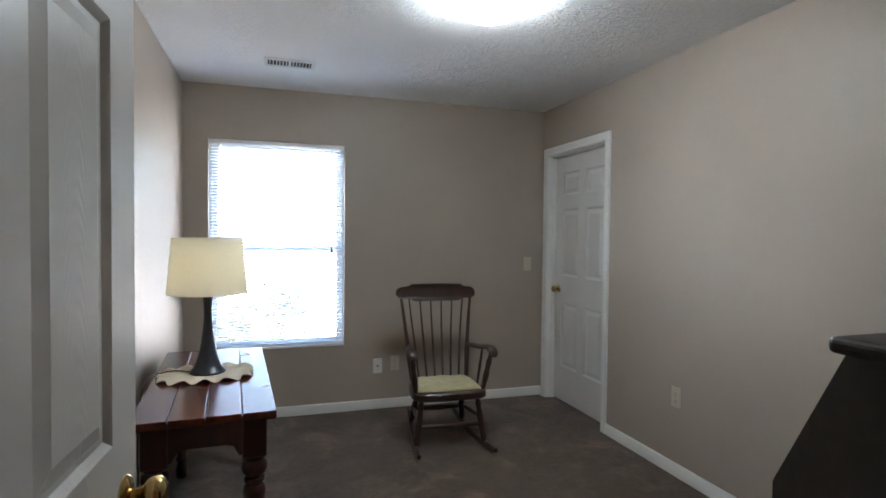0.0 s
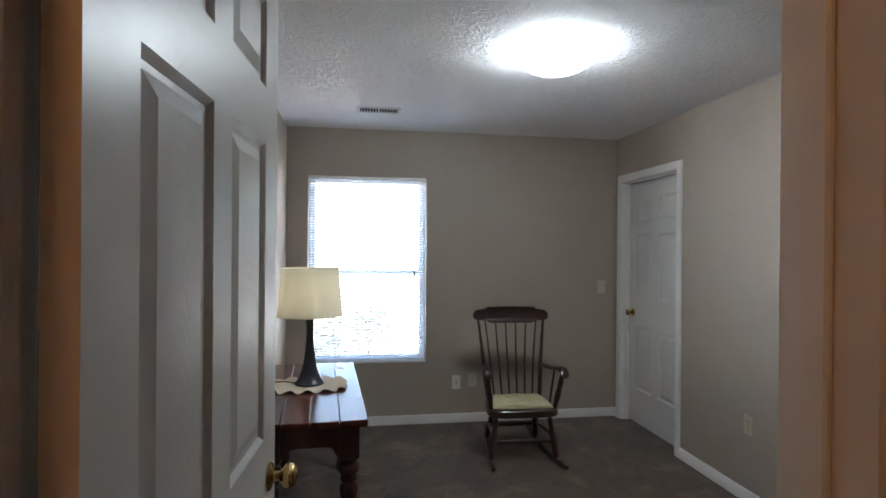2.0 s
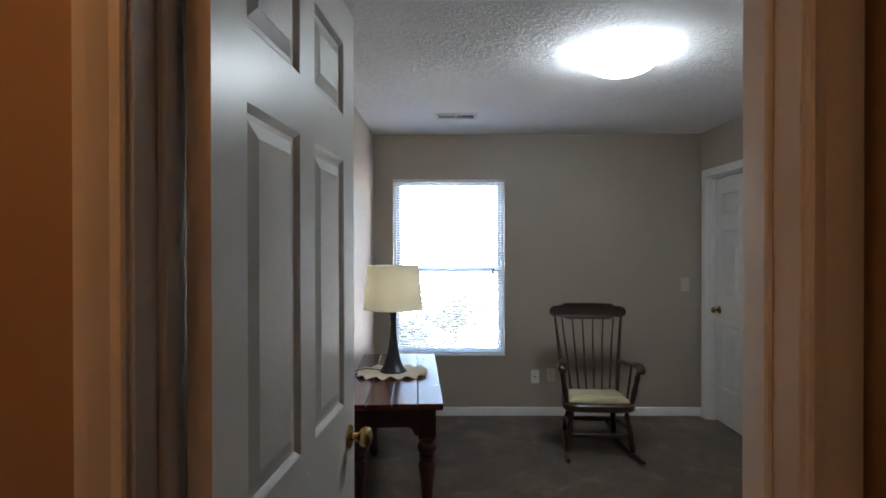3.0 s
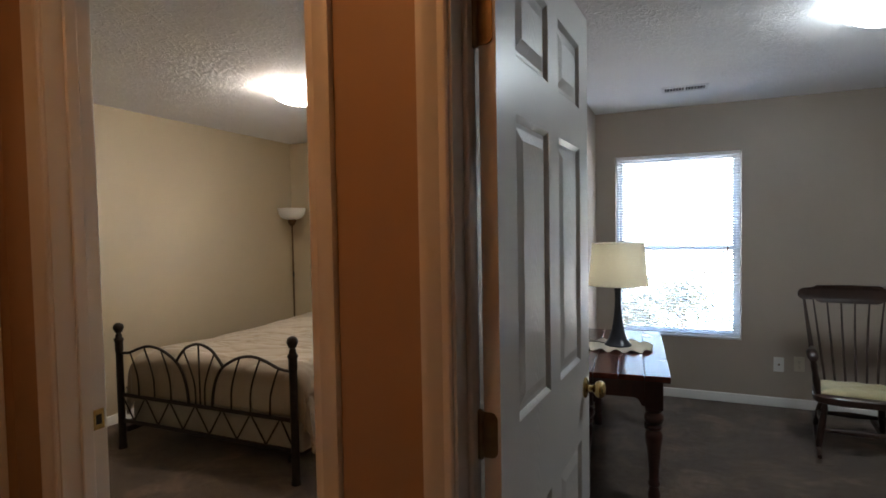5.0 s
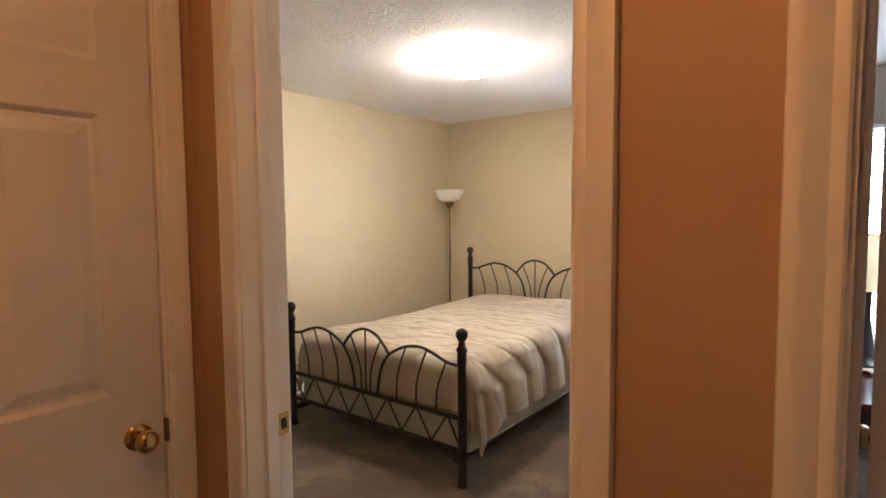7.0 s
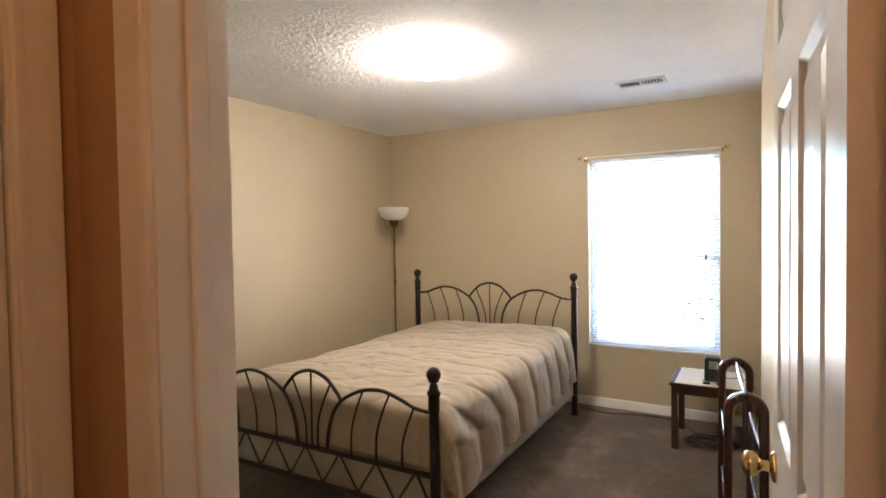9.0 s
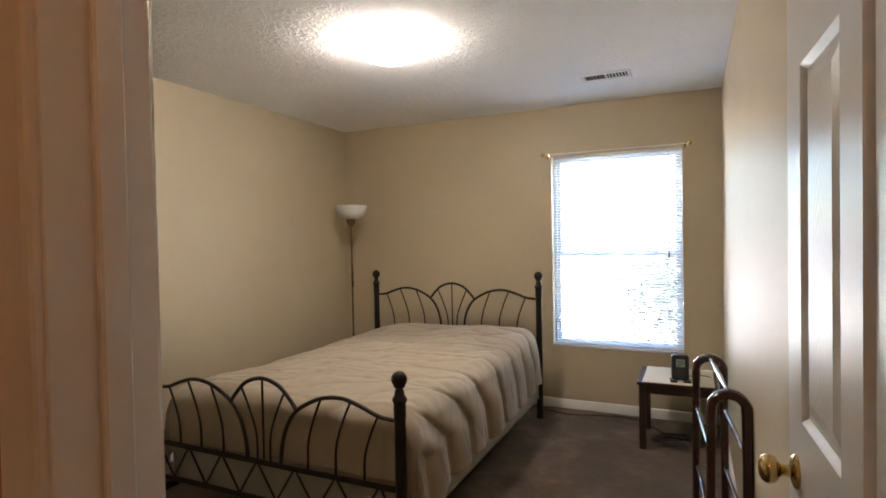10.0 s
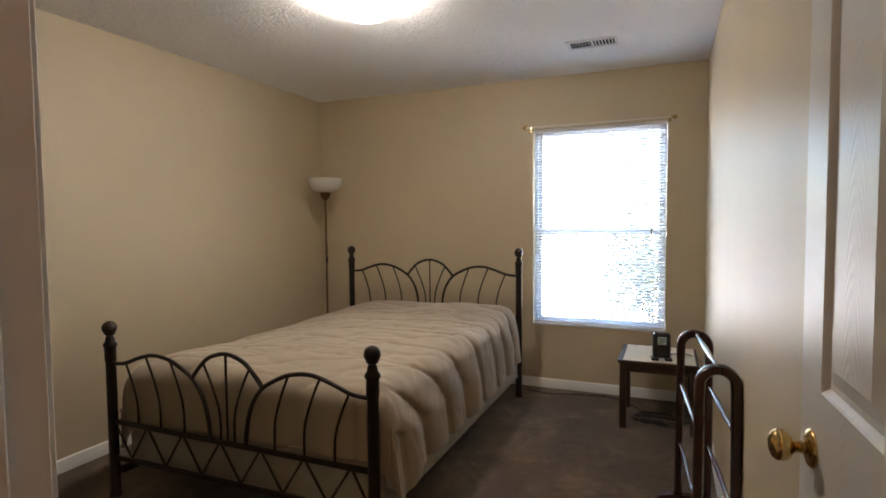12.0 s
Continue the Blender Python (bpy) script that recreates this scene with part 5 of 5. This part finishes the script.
def clock_radio(m):
    root = thing("clock_radio", "small black upright clock radio with a pale display", "clock radio", m)
    bm = B()
    box(bm, -0.052, 0.052, -0.032, 0.032, 0.014, 0.172, 0.016, 4)
    body = part("body", bm, M_BLACKP, root, smooth=50)
    bm = B()
    box(bm, -0.026, 0.026, -0.0345, -0.031, 0.100, 0.150, 0.001)
    disp = part("display", bm, M_SCREEN, root, "pale grey-green display")
    for z, x0, x1 in ((0.136, -0.020, 0.016), (0.123, -0.018, 0.020), (0.110, -0.020, 0.006)):
        bm = B()
        box(bm, x0, x1, -0.0352, -0.0346, z - 0.003, z + 0.003)
        part("digit_bar", bm, M_SCREENMARK, disp, "dark display line")
    bm = B()
    box(bm, -0.030, 0.030, -0.0335, -0.0310, 0.030, 0.085, 0.001)
    part("speaker_grille", bm, M_SLOT, root, "dark speaker grille")
    for sx in (-0.040, 0.040):
        bm = B()
        box(bm, sx - 0.022, sx + 0.022, -0.045, 0.036, 0.0, 0.014, 0.005, 2)
        part("foot", bm, M_BLACKP, root)
    return root


clock_radio(pose(-1.003, 3.560, 0.4450, 0, 0, 6))


def quilt_rack(p, q):
    """Two bent-wood hoops on feet at p and q, joined by turned rods."""
    p, q = Vector((*p, 0)), Vector((*q, 0))
    d = q - p
    L = d.length
    yaw = math.degrees(math.atan2(d.y, d.x)) - 90
    root = thing("quilt_rack", "glossy dark red-brown bentwood quilt rack", "quilt rack", pose(p.x, p.y, 0, 0, 0, yaw))
    hw, top, th = 0.059, 0.824, 0.032
    for y in (0.0, L):
        bm = B()
        line = [(-hw - 0.004, 0.045), (-hw - 0.003, 0.30), (-hw, 0.66), (-hw, top - hw - 0.030)]
        line += [(-hw * math.cos(a), top - hw - th / 2 + (hw) * math.sin(a)) for a in [math.pi * k / 14 for k in range(1, 14)]]
        line += [(hw, top - hw - 0.030), (hw, 0.66), (hw + 0.003, 0.30), (hw + 0.004, 0.045)]
        pts = [Vector((x, y, z)) for x, z in line]
        rows = []
        for i, c in enumerate(pts):
            t = (pts[min(i + 1, len(pts) - 1)] - pts[max(i - 1, 0)]).normalized()
            n = Vector((t.z, 0, -t.x))
            k = 0.5 * th
            wy = 0.018
            if 2 < i < len(pts) - 3:
                k *= 1.12
            rows.append([bm.verts.new(c + n * a * k + Vector((0, b * wy, 0))) for a, b in ((-1, -0.6), (-0.7, -1), (0.7, -1), (1, -0.6), (1, 0.6), (0.7, 1), (-0.7, 1), (-1, 0.6))])
        for a, b in zip(rows, rows[1:]):
            for k in range(8):
                bm.faces.new((a[k], a[(k + 1) % 8], b[(k + 1) % 8], b[k]))
        bm.faces.new(list(reversed(rows[0])))
        bm.faces.new(rows[-1])
        part("hoop", bm, M_MAHOG, root, "bent wooden end hoop", smooth=40)
        bm = B()
        out = [(-0.160, 0.0), (-0.120, 0.0), (-0.100, 0.012), (0.050, 0.012), (0.058, 0.0), (0.075, 0.0), (0.078, 0.020), (0.070, 0.046), (-0.090, 0.046), (-0.140, 0.034), (-0.160, 0.018)]
        slab(bm, out, y - 0.018, y + 0.018)
        part("foot", bm, M_MAHOG, root, "shaped trestle foot")
    spots = [(0.0, top - 0.014)] + [(s * hw, z) for z in (0.575, 0.300) for s in (-1, 1)]
    for x, z in spots:
        bm = B()
        y0, y1 = 0.010, L - 0.010
        prof = [(0.0, 0.006), (0.06, 0.007), (0.09, 0.010), (0.12, 0.0075), (0.5, 0.0115), (0.88, 0.0075), (0.91, 0.010), (0.94, 0.007), (1.0, 0.006)]
        tube(bm, [(x, y0 + (y1 - y0) * u, z) for u, r in prof], [r for u, r in prof], 12)
        part("rod", bm, M_MAHOG, root, "turned rail", smooth=50)
    return root


quilt_rack((-0.803, 2.005), (-0.852, 2.620))


def cords():
    bm = B()
    rnd = random.Random(5)
    pts = []
    for k in range(34):
        a = k * 0.95 + rnd.uniform(-0.3, 0.3)
        rr = rnd.uniform(0.06, 0.14)
        pts.append((-1.02 + rr * 1.3 * math.cos(a), 3.66 + rr * math.sin(a), 0.006 + 0.022 * rnd.random() + 0.0006 * k))
    tube(bm, curve_points(pts, 5), 0.0034, 6)
    solid("cable_coil", bm, M_CORD_D, "tangled black cables lying on the carpet", "cable", smooth=60)
    bm = B()
    box(bm, -1.055, -0.985, 3.60, 3.65, 0.0, 0.032, 0.006, 2)
    ob = solid("power_adapter", bm, M_BLACKP, "black power adapter on the carpet among cables", "adapter", smooth=50)
    bm = B()
    tube(bm, curve_points([(-1.98, 4.02, 0.005), (-1.80, 3.98, 0.005), (-1.62, 4.03, 0.005), (-1.42, 4.06, 0.005), (-1.28, 4.02, 0.005), (-1.15, 3.86, 0.005), (-1.08, 3.74, 0.005)], 7), 0.0035, 6)
    solid("floor_cable", bm, M_CORD_D, "thin black cable along the baseboard", "cable", smooth=60)
    bm = B()
    tube(bm, curve_points([(-0.985, 3.595, 0.47), (-0.93, 3.66, 0.462), (-0.84, 3.72, 0.452), (-0.765, 3.72, 0.40), (-0.752, 3.71, 0.22), (-0.80, 3.68, 0.04), (-0.90, 3.66, 0.006)], 7), 0.0028, 6)
    solid("radio_cable", bm, M_CORD_D, "thin black cable hanging from the clock radio", "cable", smooth=60)


cords()


def curtain_rod(x0, x1, y, z):
    root = thing("curtain_rod", "thin white curtain rod with small brass knob ends", "curtain rod", Matrix.Translation((x0, y, z)))
    w = x1 - x0
    bm = B()
    tube(bm, [(0, 0, 0), (w, 0, 0)], 0.0035, 8)
    part("rod", bm, M_VENT, root, smooth=50)
    for x, s in ((0.0, -1), (w, 1)):
        bm = B()
        lathe(bm, [(0.004, 0.0), (0.009, 0.004), (0.006, 0.008), (0.0155, 0.016), (0.0175, 0.024), (0.013, 0.034), (0.004, 0.039)], 14, (x - s * 0.004, 0, 0), Matrix.Rotation(radians(90 * s), 4, "Y"))
        part("finial", bm, M_BRASS, root, "small brass knob", smooth=50)
        bm = B()
        tube(bm, [(x - s * 0.012, 0, 0), (x - s * 0.012, YW - y, -0.004)], 0.004, 8)
        box(bm, x - s * 0.012 - 0.009, x - s * 0.012 + 0.009, YW - y - 0.003, YW - y, -0.024, 0.016, 0.001)
        part("bracket", bm, M_BRASS, root, "brass bracket", smooth=40)
    return root


curtain_rod(-1.995, -0.958, 4.080, 2.052)

# ---- outside the windows ----
# ground colour lightened beyond grass so that it bounces daylight onto the ceilings
M_BOUNCE_GROUND = carpet("pale_bounce_ground", (0.44, 0.43, 0.425))
M_LEAF, _t, _b = material("leaf_green")
_r = node(_t, "ShaderNodeNewGeometry").outputs["Random Per Island"]
_t.links.new(ramp(_t, _r, [(0.0, (0.075, 0.08, 0.06)), (0.5, (0.11, 0.115, 0.085)), (1.0, (0.15, 0.15, 0.12))]), _b.inputs["Base Color"])
_b.inputs["Roughness"].default_value = 0.6
_l = node(_t, "ShaderNodeBsdfTranslucent", {"Color": (0.22, 0.23, 0.15, 1)})
_m = node(_t, "ShaderNodeMixShader", {0: 0.45, 1: _b.outputs[0], 2: _l.outputs[0]})
_t.links.new(_m.outputs[0], _t.nodes["Material Output"].inputs["Surface"])
M_BARK = wood("grey_bark", (0.08, 0.06, 0.05), (0.20, 0.16, 0.13), "Z", rough=0.85, coat=0.0)
M_FENCE = trim_paint("white_fence_paint", (0.70, 0.70, 0.68), rough=0.6)

bm = B()
box(bm, -400, 400, YW + 0.16, 800, -0.50, -0.40)
solid("ground", bm, M_BOUNCE_GROUND, "pale ground outside the windows, lightened to bounce daylight indoors", "lawn", "structure")


def fence(x0, x1, y, top):
    root = thing("fence", "white painted picket fence on the lawn", "fence", Matrix.Translation((x0, y, -0.40)))
    h = top + 0.40
    n = int((x1 - x0) / 0.135)
    bm = B()
    slab(bm, [(0, 0.03), (0.085, 0.03), (0.085, h - 0.05), (0.0425, h), (0, h - 0.05)], 0.0, 0.018)
    me = mesh_of(bm, "picket", M_FENCE)
    for k in range(n):
        ob = new("picket", me)
        ob.parent = root
        ob.matrix_basis = pose(k * 0.135, 0, 0)
    for z in (0.25, h - 0.28):
        bm = B()
        box(bm, 0, x1 - x0, 0.0185, 0.055, z, z + 0.085, 0.003)
        part("rail", bm, M_FENCE, root)
    k = 0.0
    while k < x1 - x0:
        bm = B()
        box(bm, k, k + 0.09, 0.0555, 0.145, 0.0, h + 0.03, 0.005)
        part("post", bm, M_FENCE, root)
        k += 2.4
    return root


fence(-9.0, 9.0, 10.5, 0.62)


def tree(name, x, y, height, spread, low, seed, leaves, label):
    rnd = random.Random(seed)
    root = thing(name, label, "tree" if name == "tree" else "shrub", Matrix.Translation((x, y, -0.40)))
    bm = B()
    tips = []
    def limb(p, d, length, r, depth):
        pts, rs = [p], [r]
        for k in range(4):
            d = (d + Vector((rnd.uniform(-0.25, 0.25), rnd.uniform(-0.25, 0.25), rnd.uniform(-0.05, 0.18)))).normalized()
            p = p + d * length / 4
            pts.append(p)
            rs.append(r * (1 - 0.16 * (k + 1)))
            if depth >= 1:
                tips.append((p, length))
        tube(bm, pts, rs, 6)
        if depth < 3:
            for _ in range(3 if depth else 5):
                a = rnd.uniform(0, 2 * math.pi)
                limb(pts[rnd.randint(2, 4)], Vector((math.cos(a), math.sin(a), rnd.uniform(0.25, 0.9))).normalized(), length * rnd.uniform(0.55, 0.75), rs[-1] * 0.7, depth + 1)
    limb(Vector((0, 0, 0)), Vector((0, 0, 1)), max(0.25, low), 0.02 + 0.018 * height, 0)
    part("trunk", bm, M_BARK, root, smooth=60)
    vs, fs = [], []
    for k in range(leaves):
        p, l = tips[rnd.randrange(len(tips))]
        c = p + Vector((rnd.gauss(0, 1), rnd.gauss(0, 1), rnd.gauss(0, 0.8))) * spread * 0.13
        if c.z < 0.08:
            continue
        a = Euler((rnd.uniform(-1.2, 1.2), rnd.uniform(-1.2, 1.2), rnd.uniform(0, 6.3))).to_matrix()
        s = rnd.uniform(0.03, 0.055)
        i = len(vs)
        for q in ((-0.5, 0, 0), (0, -0.32, 0.08), (0.6, 0, 0), (0, 0.32, 0.08)):
            vs.append(c + a @ (Vector(q) * s * 2))
        fs.append((i, i + 1, i + 2, i + 3))
    me = bpy.data.meshes.new("crown")
    me.from_pydata([tuple(v) for v in vs], [], fs)
    me.materials.append(M_LEAF)
    ob = new("crown", me)
    ob.parent = root
    return root


tree("tree", -1.15, 8.2, 2.4, 1.7, 0.9, 3, 1700, "small leafy tree beyond the window")
tree("shrub", -0.75, 7.4, 1.2, 1.3, 0.45, 8, 900, "loose green shrub in front of the fence")
tree("shrub", 0.15, 8.8, 1.2, 1.4, 0.5, 12, 1000, "loose green shrub in front of the fence")
